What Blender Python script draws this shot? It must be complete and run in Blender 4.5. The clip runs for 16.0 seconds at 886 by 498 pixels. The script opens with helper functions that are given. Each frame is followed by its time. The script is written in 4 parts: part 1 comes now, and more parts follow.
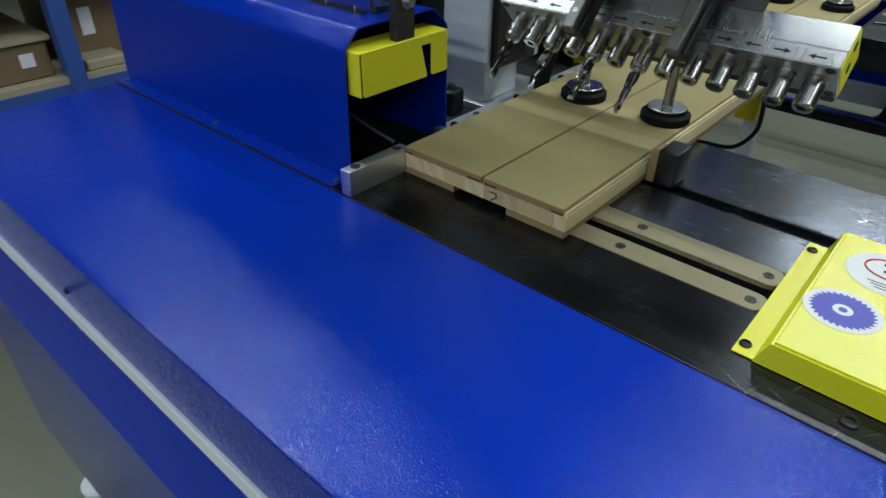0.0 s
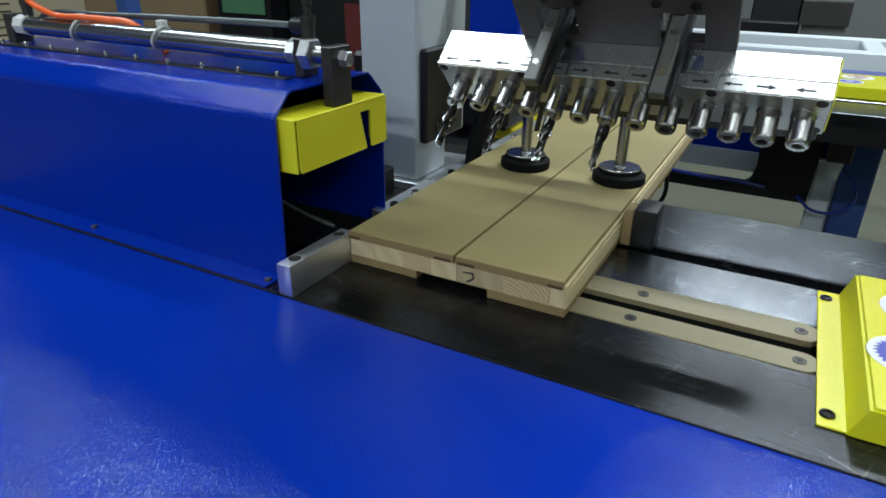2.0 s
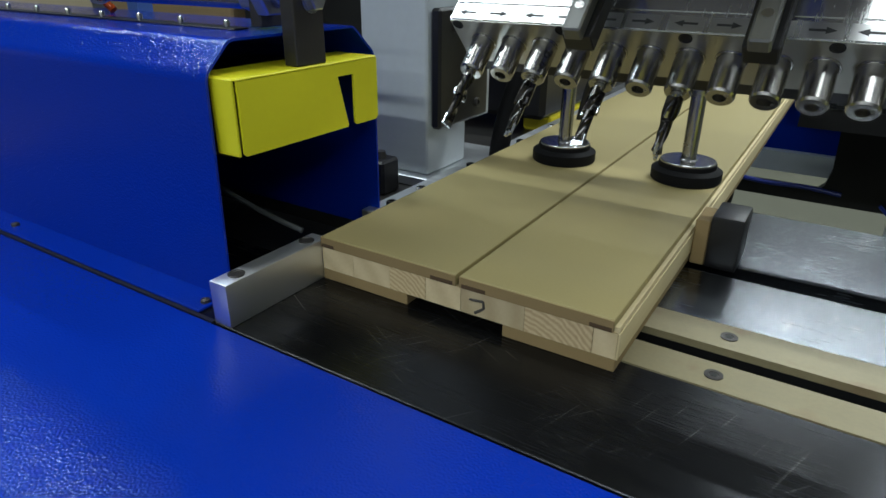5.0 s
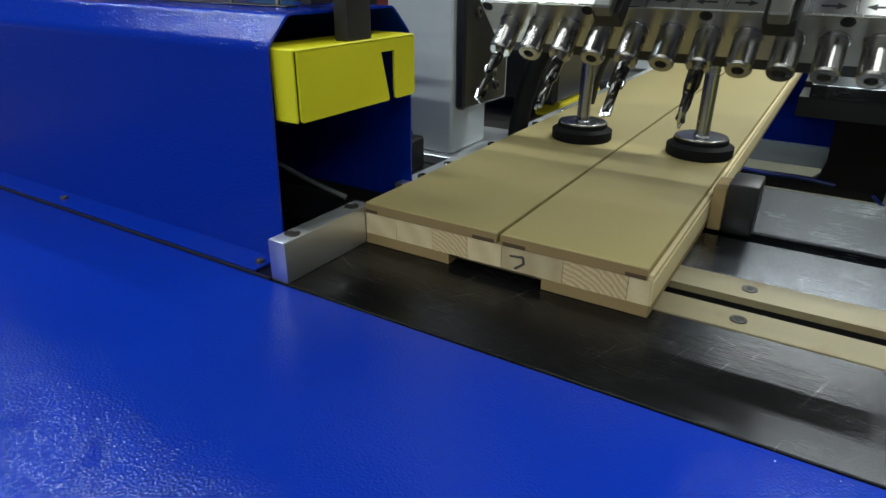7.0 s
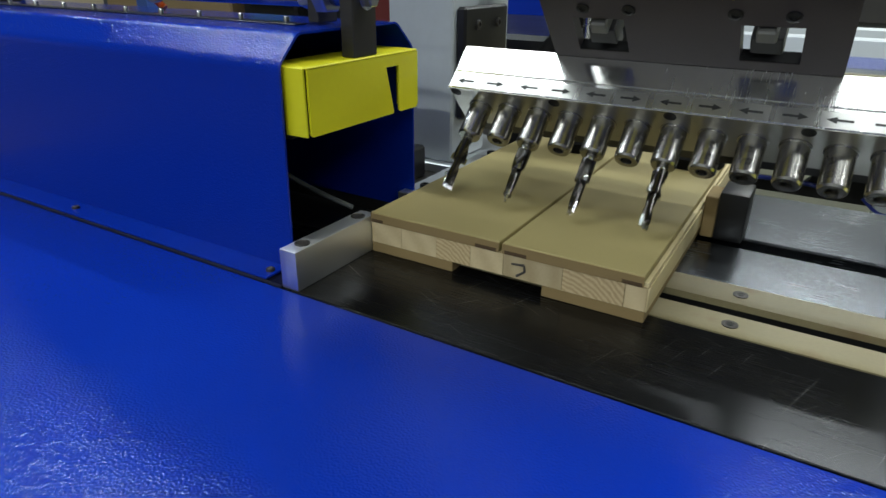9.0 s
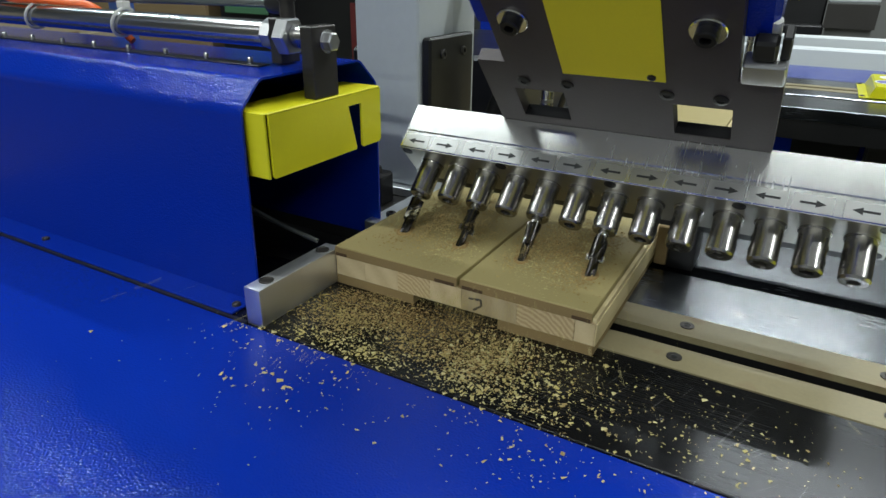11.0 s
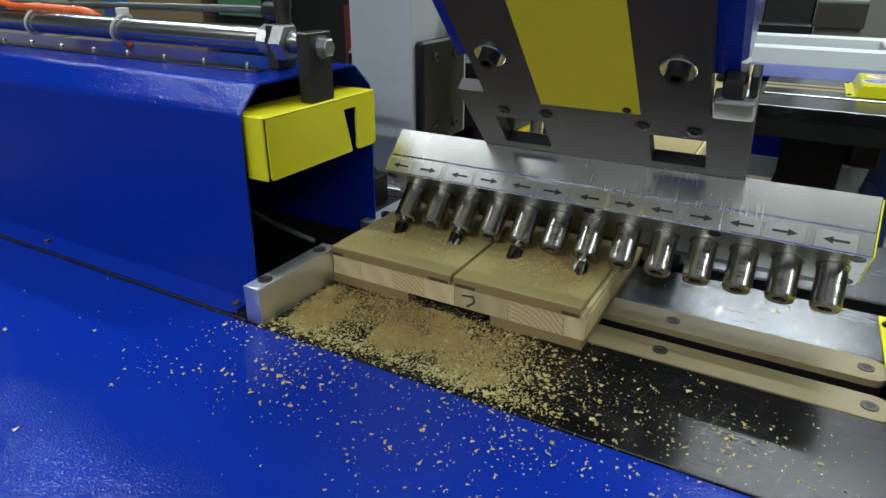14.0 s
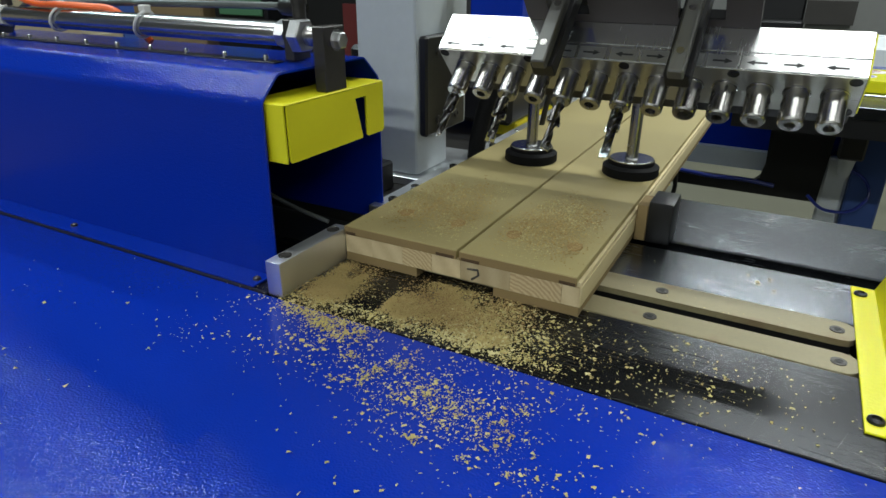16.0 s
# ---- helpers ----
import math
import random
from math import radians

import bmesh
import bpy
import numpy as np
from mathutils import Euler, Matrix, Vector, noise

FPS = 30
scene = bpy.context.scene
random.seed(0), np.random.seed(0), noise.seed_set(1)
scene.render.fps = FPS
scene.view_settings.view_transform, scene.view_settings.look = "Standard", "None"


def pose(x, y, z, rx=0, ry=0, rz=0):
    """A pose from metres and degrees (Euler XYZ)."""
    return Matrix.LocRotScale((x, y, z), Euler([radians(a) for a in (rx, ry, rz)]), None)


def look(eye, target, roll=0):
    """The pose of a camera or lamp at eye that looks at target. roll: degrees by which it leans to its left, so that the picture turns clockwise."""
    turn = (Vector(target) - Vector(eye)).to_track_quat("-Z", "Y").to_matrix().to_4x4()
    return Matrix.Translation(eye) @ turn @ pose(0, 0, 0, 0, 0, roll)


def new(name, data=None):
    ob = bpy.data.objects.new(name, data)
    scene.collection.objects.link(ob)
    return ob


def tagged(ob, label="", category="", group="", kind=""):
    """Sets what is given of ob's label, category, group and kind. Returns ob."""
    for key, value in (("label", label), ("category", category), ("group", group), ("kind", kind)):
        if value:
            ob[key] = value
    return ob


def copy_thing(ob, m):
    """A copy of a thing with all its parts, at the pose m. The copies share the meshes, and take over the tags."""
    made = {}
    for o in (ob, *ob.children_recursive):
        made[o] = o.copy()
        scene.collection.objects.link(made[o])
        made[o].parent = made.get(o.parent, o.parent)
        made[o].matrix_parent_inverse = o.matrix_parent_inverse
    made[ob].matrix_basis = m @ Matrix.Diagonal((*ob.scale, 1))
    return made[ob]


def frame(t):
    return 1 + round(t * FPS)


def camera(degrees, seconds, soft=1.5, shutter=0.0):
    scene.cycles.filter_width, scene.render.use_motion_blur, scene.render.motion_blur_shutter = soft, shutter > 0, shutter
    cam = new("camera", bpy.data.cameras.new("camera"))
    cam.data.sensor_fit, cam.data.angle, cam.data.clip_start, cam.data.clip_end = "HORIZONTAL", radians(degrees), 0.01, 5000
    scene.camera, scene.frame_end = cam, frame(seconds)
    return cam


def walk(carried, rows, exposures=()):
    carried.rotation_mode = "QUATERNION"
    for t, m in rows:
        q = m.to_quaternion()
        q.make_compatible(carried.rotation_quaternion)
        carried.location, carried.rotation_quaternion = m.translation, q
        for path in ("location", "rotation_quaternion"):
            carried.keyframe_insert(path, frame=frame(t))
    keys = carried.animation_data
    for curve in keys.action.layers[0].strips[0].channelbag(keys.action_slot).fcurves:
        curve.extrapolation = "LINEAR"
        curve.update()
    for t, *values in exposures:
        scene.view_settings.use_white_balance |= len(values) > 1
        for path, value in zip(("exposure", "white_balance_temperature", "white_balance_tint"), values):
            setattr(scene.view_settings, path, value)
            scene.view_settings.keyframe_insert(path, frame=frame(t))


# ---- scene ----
cam = camera(69.9, 16.0, shutter=0.4)
PATH = [
    (0, (0.568, -0.574, 0.409), (-0.519, 0.683, -0.703), 0.9),
    (0.5, (0.511, -0.591, 0.375), (-0.493, 0.807, -0.644), 0.8),
    (1, (0.471, -0.6, 0.352), (-0.472, 0.907, -0.563), 0.8),
    (1.5, (0.438, -0.594, 0.336), (-0.453, 0.98, -0.517), 0.9),
    (2, (0.412, -0.539, 0.325), (-0.449, 1.062, -0.509), 0.8),
    (2.5, (0.392, -0.452, 0.317), (-0.464, 1.156, -0.507), 0.7),
    (3, (0.374, -0.396, 0.295), (-0.483, 1.213, -0.528), 0.7),
    (3.5, (0.366, -0.366, 0.283), (-0.537, 1.219, -0.537), 0.5),
    (4, (0.356, -0.362, 0.263), (-0.593, 1.195, -0.558), 0.5),
    (4.5, (0.353, -0.36, 0.256), (-0.62, 1.183, -0.564), 0.5),
    (7, (0.343, -0.426, 0.237), (-0.607, 1.132, -0.581), 0.6),
    (7.5, (0.336, -0.435, 0.241), (-0.607, 1.128, -0.577), 0.7),
    (8, (0.331, -0.438, 0.246), (-0.608, 1.126, -0.573), 0.7),
    (8.5, (0.335, -0.443, 0.249), (-0.598, 1.125, -0.569), 0.7),
    (9, (0.345, -0.445, 0.251), (-0.592, 1.124, -0.562), 0.6),
    (9.5, (0.359, -0.443, 0.258), (-0.574, 1.129, -0.554), 0.6),
    (10, (0.369, -0.435, 0.274), (-0.556, 1.143, -0.534), 0.6),
    (10.2, (0.364, -0.438, 0.283), (-0.532, 1.152, -0.535), 0.9),
    (12.5, (0.373, -0.44, 0.291), (-0.521, 1.156, -0.518), 0.6),
    (13, (0.371, -0.439, 0.29), (-0.519, 1.159, -0.519), 0.5),
    (13.5, (0.372, -0.442, 0.292), (-0.512, 1.161, -0.514), 0.6),
    (14, (0.376, -0.453, 0.295), (-0.505, 1.147, -0.52), 0.5),
    (14.5, (0.375, -0.472, 0.292), (-0.501, 1.131, -0.523), 0.4),
    (15, (0.381, -0.471, 0.291), (-0.493, 1.131, -0.528), 0.4),
    (15.5, (0.388, -0.488, 0.294), (-0.485, 1.116, -0.521), 0.3),
    (16, (0.392, -0.503, 0.294), (-0.477, 1.102, -0.522), 0.3),
]
walk(cam, [(t, look(eye, target, roll)) for t, eye, target, roll in PATH], [(0, -0.24, 6050, 10), (0.6, -0.2, 6050, 10), (1.5, -0.02, 6000, 10), (4.5, 0.0, 6100, 10), (7, 0.06, 6450, 10), (16, 0.06, 6500, 10)])

# ---------------------------------------------------------------- light
world = bpy.data.worlds.new("hall")
world.use_nodes = True
world.node_tree.nodes["Background"].inputs[0].default_value = (0.75, 0.85, 1.0, 1)
world.node_tree.nodes["Background"].inputs[1].default_value = 0.05
scene.world = world


def tube_light(x, y, power, length=1.3, width=0.14, tint=(0.93, 1.0, 0.98)):
    data = bpy.data.lights.new("tube_or_fill_light", "AREA")
    data.shape, data.size, data.size_y, data.energy = "RECTANGLE", length, width, power
    data.color = tint
    ob = new("tube_or_fill_light", data)
    ob.matrix_basis = pose(x, y, 2.35)
    return ob


tube_light(-2.05, -0.50, 11, 0.6, 0.14)
for lx, ly, power in ((-1.20, -0.08, 13), (0.66, -0.05, 10), (2.9, -0.2, 26)):
    tube_light(lx, ly, power)
# Unseen front rows, added as fill to brighten faces turned towards -y.
for lx, ly, power in ((-2.6, -2.9, 46), (0.2, -2.9, 54), (3.0, -2.9, 38), (-1.4, -4.6, 34), (1.7, -4.6, 24)):
    tube_light(lx, ly, power)
for lx, ly, power, wide in ((0.9, 1.16, 39, 0.04), (0.75, 2.8, 25, 0.05), (2.2, 2.4, 16, 0.07), (-2.0, 4.6, 10, 0.07), (0.5, 4.4, 32, 0.07)):
    tube_light(lx, ly, power, 1.2, wide)
for lx, ly, power in ((-3.05, 0.42, 17), (-1.70, 0.34, 12)):
    tube_light(lx, ly, power, 1.25, 0.05, (0.78, 0.96, 1.0))

# ---------------------------------------------------------------- materials


def nodes_of(name):
    mat = bpy.data.materials.new(name)
    mat.use_nodes = True
    nt = mat.node_tree
    return mat, nt, nt.nodes["Principled BSDF"]


def paint(name, colour, rough=0.4, metal=0.0, vary=0.12, big=9.0, small=160.0, bump=0.05, bump_size=None,
          rough_vary=0.1, stretch=(1, 1, 1), coat=0.0, second=None, second_at=0.55, spec=0.5, depth=0.001, bump_detail=2):
    """A surface with wide stains and fine grain in colour, gloss and relief."""
    mat, nt, bsdf = nodes_of(name)
    N, L = nt.nodes.new, nt.links.new
    coord = N("ShaderNodeTexCoord")
    mapping = N("ShaderNodeMapping")
    mapping.inputs["Scale"].default_value = stretch
    L(coord.outputs["Object"], mapping.inputs["Vector"])
    wide, fine = N("ShaderNodeTexNoise"), N("ShaderNodeTexNoise")
    wide.inputs["Scale"].default_value, wide.inputs["Detail"].default_value = big, 4
    fine.inputs["Scale"].default_value, fine.inputs["Detail"].default_value = small, 3
    for n in (wide, fine):
        L(mapping.outputs[0], n.inputs["Vector"])
    ramp = N("ShaderNodeMixRGB")
    dark = tuple(c * (1 - vary) for c in colour)
    light = tuple(min(1, c * (1 + vary)) for c in colour)
    ramp.inputs[1].default_value, ramp.inputs[2].default_value = (*dark, 1), (*light, 1)
    both = N("ShaderNodeMath")
    both.operation = "MULTIPLY_ADD"
    L(fine.outputs["Fac"], both.inputs[0])
    both.inputs[1].default_value = 0.5
    half = N("ShaderNodeMath")
    half.operation = "MULTIPLY"
    half.inputs[1].default_value = 0.5
    L(wide.outputs["Fac"], half.inputs[0])
    L(half.outputs[0], both.inputs[2])
    L(both.outputs[0], ramp.inputs[0])
    colour_out = ramp.outputs[0]
    if second:
        step = N("ShaderNodeMapRange")
        step.inputs["From Min"].default_value, step.inputs["From Max"].default_value = second_at, second_at + 0.12
        L(wide.outputs["Fac"], step.inputs["Value"])
        mix = N("ShaderNodeMixRGB")
        L(step.outputs[0], mix.inputs[0])
        L(colour_out, mix.inputs[1])
        mix.inputs[2].default_value = (*second, 1)
        colour_out = mix.outputs[0]
    L(colour_out, bsdf.inputs["Base Color"])
    rr = N("ShaderNodeMapRange")
    rr.inputs["To Min"].default_value, rr.inputs["To Max"].default_value = max(0.02, rough - rough_vary), min(1, rough + rough_vary)
    L(both.outputs[0], rr.inputs["Value"])
    L(rr.outputs[0], bsdf.inputs["Roughness"])
    bsdf.inputs["Metallic"].default_value = metal
    bsdf.inputs["Specular IOR Level"].default_value = spec
    bsdf.inputs["Coat Weight"].default_value = coat
    bsdf.inputs["Coat Roughness"].default_value = 0.12
    if bump:
        source = fine
        if bump_size:
            source = N("ShaderNodeTexNoise")
            source.inputs["Scale"].default_value, source.inputs["Detail"].default_value = bump_size, bump_detail
            L(coord.outputs["Object"], source.inputs["Vector"])
        b = N("ShaderNodeBump")
        b.inputs["Strength"].default_value, b.inputs["Distance"].default_value = bump, depth
        L(source.outputs["Fac"], b.inputs["Height"])
        L(b.outputs[0], bsdf.inputs["Normal"])
        if coat:
            L(b.outputs[0], bsdf.inputs["Coat Normal"])
    return mat


def wood(name, dark, light, scale=38.0, turn=(0, 0, 0), rough=0.7, pith=None):
    """Long grain: stretched rings with fine pores, shifted from piece to piece."""
    mat, nt, bsdf = nodes_of(name)
    N, L = nt.nodes.new, nt.links.new
    coord, info, add, mapping = N("ShaderNodeTexCoord"), N("ShaderNodeObjectInfo"), N("ShaderNodeVectorMath"), N("ShaderNodeMapping")
    L(coord.outputs["Object"], add.inputs[0])
    mul = N("ShaderNodeMath")
    mul.operation, mul.inputs[1].default_value = "MULTIPLY", 0.14
    L(info.outputs["Random"], mul.inputs[0])
    L(mul.outputs[0], add.inputs[1])
    mapping.inputs["Scale"].default_value = (1, 0.06, 1)
    mapping.inputs["Rotation"].default_value = turn
    if pith:
        mapping.inputs["Location"].default_value = (-pith[0], 0, -pith[1])
    L(coord.outputs["Object"] if pith else add.outputs[0], mapping.inputs["Vector"])
    wave, fine = N("ShaderNodeTexWave"), N("ShaderNodeTexNoise")
    wave.wave_type, wave.rings_direction = "RINGS", "Y"
    wave.inputs["Scale"].default_value, wave.inputs["Distortion"].default_value = scale, 3.5 if pith else 1.2
    wave.inputs["Detail Scale"].default_value = 1.4
    fine.inputs["Scale"].default_value, fine.inputs["Detail"].default_value = 420, 3
    L(mapping.outputs[0], wave.inputs["Vector"])
    L(mapping.outputs[0], fine.inputs["Vector"])
    mix = N("ShaderNodeMixRGB")
    mix.inputs[1].default_value, mix.inputs[2].default_value = (*dark, 1), (*light, 1)
    fac = N("ShaderNodeMath")
    fac.operation, fac.inputs[1].default_value = "MULTIPLY_ADD", 0.45
    L(fine.outputs["Fac"], fac.inputs[0])
    soft = N("ShaderNodeMath")
    soft.operation, soft.inputs[1].default_value = "MULTIPLY", 0.45
    L(wave.outputs["Fac"], soft.inputs[0])
    L(soft.outputs[0], fac.inputs[2])
    L(fac.outputs[0], mix.inputs[0])
    shade = N("ShaderNodeMixRGB")
    shade.blend_type = "MULTIPLY"
    shade.inputs[0].default_value = 1
    tone = N("ShaderNodeMapRange")
    tone.inputs["To Min"].default_value, tone.inputs["To Max"].default_value = 0.72, 1.08
    L(info.outputs["Random"], tone.inputs["Value"])
    L(mix.outputs[0], shade.inputs[1])
    L(tone.outputs[0], shade.inputs[2])
    L(shade.outputs[0], bsdf.inputs["Base Color"])
    bsdf.inputs["Roughness"].default_value = rough
    b = N("ShaderNodeBump")
    b.inputs["Strength"].default_value, b.inputs["Distance"].default_value = 0.15, 0.0006
    L(fine.outputs["Fac"], b.inputs["Height"])
    L(b.outputs[0], bsdf.inputs["Normal"])
    return mat


def brushed(name, colour, rough, streak=(4, 260, 260), scratch=0.0, vary=0.25, big=5.0, bump=0.03, dull=0.0, uneven=0.33):
    """Bare metal: long tool marks, dull patches, bright scratches."""
    mat, nt, bsdf = nodes_of(name)
    N, L = nt.nodes.new, nt.links.new
    coord, mapping = N("ShaderNodeTexCoord"), N("ShaderNodeMapping")
    mapping.inputs["Scale"].default_value = streak
    L(coord.outputs["Object"], mapping.inputs["Vector"])
    marks, wide = N("ShaderNodeTexNoise"), N("ShaderNodeTexNoise")
    marks.inputs["Scale"].default_value, marks.inputs["Detail"].default_value = 3.0, 3
    wide.inputs["Scale"].default_value, wide.inputs["Detail"].default_value = big, 5
    L(mapping.outputs[0], marks.inputs["Vector"])
    L(coord.outputs["Object"], wide.inputs["Vector"])
    sum_ = N("ShaderNodeMath")
    sum_.operation, sum_.inputs[1].default_value = "MULTIPLY_ADD", 0.5
    half = N("ShaderNodeMath")
    half.operation, half.inputs[1].default_value = "MULTIPLY", 0.5
    L(wide.outputs["Fac"], half.inputs[0])
    L(marks.outputs["Fac"], sum_.inputs[0])
    L(half.outputs[0], sum_.inputs[2])
    mix = N("ShaderNodeMixRGB")
    mix.inputs[1].default_value = (*(c * (1 - vary) for c in colour), 1)
    mix.inputs[2].default_value = (*(min(1, c * (1 + vary)) for c in colour), 1)
    L(sum_.outputs[0], mix.inputs[0])
    out = mix.outputs[0]
    rr = N("ShaderNodeMapRange")
    rr.inputs["From Min"].default_value, rr.inputs["From Max"].default_value = 0.3, 0.7
    rr.inputs["To Min"].default_value, rr.inputs["To Max"].default_value = rough * (1 - uneven), rough * (1 + uneven)
    L(sum_.outputs[0], rr.inputs["Value"])
    height = marks.outputs["Fac"]
    if scratch:
        lines = []
        for angle, seed in ((0.5, 0.0), (-0.9, 3.1), (1.9, 7.7)):
            lay, long = N("ShaderNodeMapping"), N("ShaderNodeTexNoise")
            lay.inputs["Location"].default_value = (seed, seed, 0)
            lay.inputs["Scale"].default_value = (14, 420, 1)
            long.inputs["Scale"].default_value, long.inputs["Detail"].default_value = 1.0, 1.0
            long.inputs["Distortion"].default_value = 0.4
            turn = N("ShaderNodeMapping")
            turn.inputs["Rotation"].default_value = (0, 0, angle)
            L(coord.outputs["Object"], turn.inputs["Vector"])
            L(turn.outputs[0], lay.inputs["Vector"])
            L(lay.outputs[0], long.inputs["Vector"])
            cut = N("ShaderNodeMapRange")
            cut.inputs["From Min"].default_value, cut.inputs["From Max"].default_value = 0.69, 0.76
            cut.inputs["To Max"].default_value = scratch
            L(long.outputs["Fac"], cut.inputs["Value"])
            lines.append(cut)
        line = lines[0]
        for other in lines[1:]:
            most = N("ShaderNodeMath")
            most.operation = "MAXIMUM"
            L(line.outputs[0], most.inputs[0])
            L(other.outputs[0], most.inputs[1])
            line = most
        gate = N("ShaderNodeMapRange")
        gate.inputs["From Min"].default_value, gate.inputs["From Max"].default_value = 0.44, 0.6
        L(wide.outputs["Fac"], gate.inputs["Value"])
        on = N("ShaderNodeMath")
        on.operation = "MULTIPLY"
        L(line.outputs[0], on.inputs[0])
        L(gate.outputs[0], on.inputs[1])
        mix2 = N("ShaderNodeMixRGB")
        L(on.outputs[0], mix2.inputs[0])
        L(out, mix2.inputs[1])
        mix2.inputs[2].default_value = (0.7, 0.7, 0.7, 1)
        out = mix2.outputs[0]
    L(out, bsdf.inputs["Base Color"])
    L(rr.outputs[0], bsdf.inputs["Roughness"])
    bsdf.inputs["Metallic"].default_value = 1.0 - dull
    b = N("ShaderNodeBump")
    b.inputs["Strength"].default_value, b.inputs["Distance"].default_value = bump, 0.0004
    L(height, b.inputs["Height"])
    L(b.outputs[0], bsdf.inputs["Normal"])
    return mat


BLUE = paint("blue_powder_coat", (0.003, 0.025, 0.32), rough=0.05, vary=0.05, big=3, small=260, bump=1.0, bump_size=600, depth=0.00036, rough_vary=0.02, spec=0.26, bump_detail=0)
YELLOW = paint("yellow_paint", (0.74, 0.70, 0.01), rough=0.5, vary=0.04, bump=0.15, bump_size=500, rough_vary=0.06)
YELLOW_GLOSS = paint("yellow_gloss_paint", (0.68, 0.67, 0.008), rough=0.22, vary=0.05, bump=0.3, bump_size=380, rough_vary=0.06)
YELLOW_DARK = paint("yellow_label_plate", (0.82, 0.70, 0.016), rough=0.6, vary=0.08, small=700, bump=0.1)
STEEL_DARK = brushed("dark_table_steel", (0.033, 0.034, 0.037), 0.25, scratch=0.3, vary=0.45, big=11, uneven=0.28, dull=0.1, bump=0.008)
STEEL = brushed("ground_table_steel", (0.14, 0.152, 0.168), 0.24, streak=(8, 130, 130), scratch=0.8, vary=0.16, big=9, bump=0.005, uneven=0.28)
ALU = brushed("milled_aluminium", (0.80, 0.82, 0.84), 0.42, vary=0.1, big=14)
POLISHED = brushed("polished_head_steel", (0.72, 0.73, 0.72), 0.25, streak=(160, 9, 9), vary=0.08, bump=0.004, uneven=0.2)
FACE_STEEL = brushed("ground_face_steel", (0.42, 0.41, 0.37), 0.35, streak=(6, 300, 300), vary=0.15)
CHROME = brushed("turned_chuck_steel", (0.40, 0.39, 0.37), 0.27, streak=(4, 4, 30), vary=0.05, bump=0.001, uneven=0.08)
BRIGHT = brushed("bright_steel", (0.66, 0.66, 0.65), 0.2, streak=(3, 300, 300), vary=0.06, bump=0.004, uneven=0.1)
BURNISHED = brushed("burnished_bracket_steel", (0.07, 0.066, 0.062), 0.38, vary=0.3, dull=0.3)
PLATE_GREY = paint("blackened_plate", (0.066, 0.056, 0.058), rough=0.42, metal=0.5, vary=0.15, small=300, bump=0.1)
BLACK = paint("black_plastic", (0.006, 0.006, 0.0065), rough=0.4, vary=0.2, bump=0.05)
BLACK_OXIDE = paint("black_oxide_steel", (0.02, 0.02, 0.022), rough=0.35, metal=0.6, vary=0.2, bump=0.05)
RUBBER = paint("black_rubber", (0.006, 0.006, 0.0065), rough=0.65, vary=0.2, bump=0.1, spec=0.1)
COLUMN_GREY = paint("worn_column_enamel", (0.46, 0.50, 0.52), rough=0.34, vary=0.10, big=7, small=120, bump=0.06, bump_size=220)
GREY_PAINT = paint("light_grey_enamel", (0.70, 0.74, 0.77), rough=0.42, vary=0.04, bump=0.06, bump_size=300)
MDF = paint("mdf_face", (0.33, 0.270, 0.115), rough=0.6, vary=0.13, big=11, small=500, bump=0.06, rough_vary=0.05)
MDF_EDGE = paint("mdf_sawn_edge", (0.25, 0.175, 0.075), rough=0.85, vary=0.14, big=40, small=700, bump=0.25)
PINE = wood("pine_end_blocks", (0.52, 0.40, 0.22), (0.72, 0.60, 0.37), 15)
PINE_RINGS = {2: wood("pine_end_rings", (0.40, 0.27, 0.12), (0.76, 0.63, 0.38), 85, pith=(0.055, -0.03)),
              5: wood("pine_wide_rings", (0.36, 0.24, 0.11), (0.74, 0.61, 0.37), 75, pith=(0.185, -0.03))}
PINE_SIDE = wood("pine_long_grain", (0.55, 0.45, 0.24), (0.72, 0.61, 0.36), 26, (0, 0, 0))
PENCIL = paint("pencil_mark", (0.05, 0.045, 0.04), rough=0.7, bump=0)
BRASS = paint("bronze_wear_strip", (0.24, 0.205, 0.115), rough=0.45, metal=0.1, vary=0.24, big=22, small=300, bump=0.05, second=(0.21, 0.155, 0.085), second_at=0.58)
FLOOR = paint("worn_grey_green_floor", (0.165, 0.165, 0.12), rough=0.55, vary=0.14, big=1.6, small=30, bump=0.08, second=(0.26, 0.255, 0.185), second_at=0.58)
WALL = paint("hall_wall", (0.20, 0.205, 0.20), rough=0.8, vary=0.12, big=0.8, small=14, bump=0.05)
CEIL = paint("hall_roof_sheet", (0.16, 0.17, 0.18), rough=0.8, vary=0.1, big=0.6, small=12, bump=0.0)
CARD = paint("brown_cardboard", (0.17, 0.115, 0.055), rough=0.85, vary=0.15, big=6, small=90, bump=0.1)
PLY = paint("pale_board", (0.34, 0.29, 0.185), rough=0.8, vary=0.12, big=8, small=120, bump=0.1)
WHITE = paint("white_label", (0.72, 0.72, 0.70), rough=0.5, vary=0.04, bump=0)
INK = paint("dark_print", (0.012, 0.013, 0.014), rough=0.55, bump=0)
BLUE_INK = paint("violet_print", (0.07, 0.07, 0.42), rough=0.5, vary=0.2, big=60, bump=0)
RED_INK = paint("red_print", (0.45, 0.05, 0.05), rough=0.5, bump=0)
NYLON = paint("white_nylon", (0.62, 0.62, 0.58), rough=0.4, bump=0)
ORANGE = paint("orange_air_hose", (0.80, 0.12, 0.01), rough=0.3, bump=0)
ZINC = brushed("zinc_plated_steel", (0.55, 0.56, 0.57), 0.36, vary=0.1)
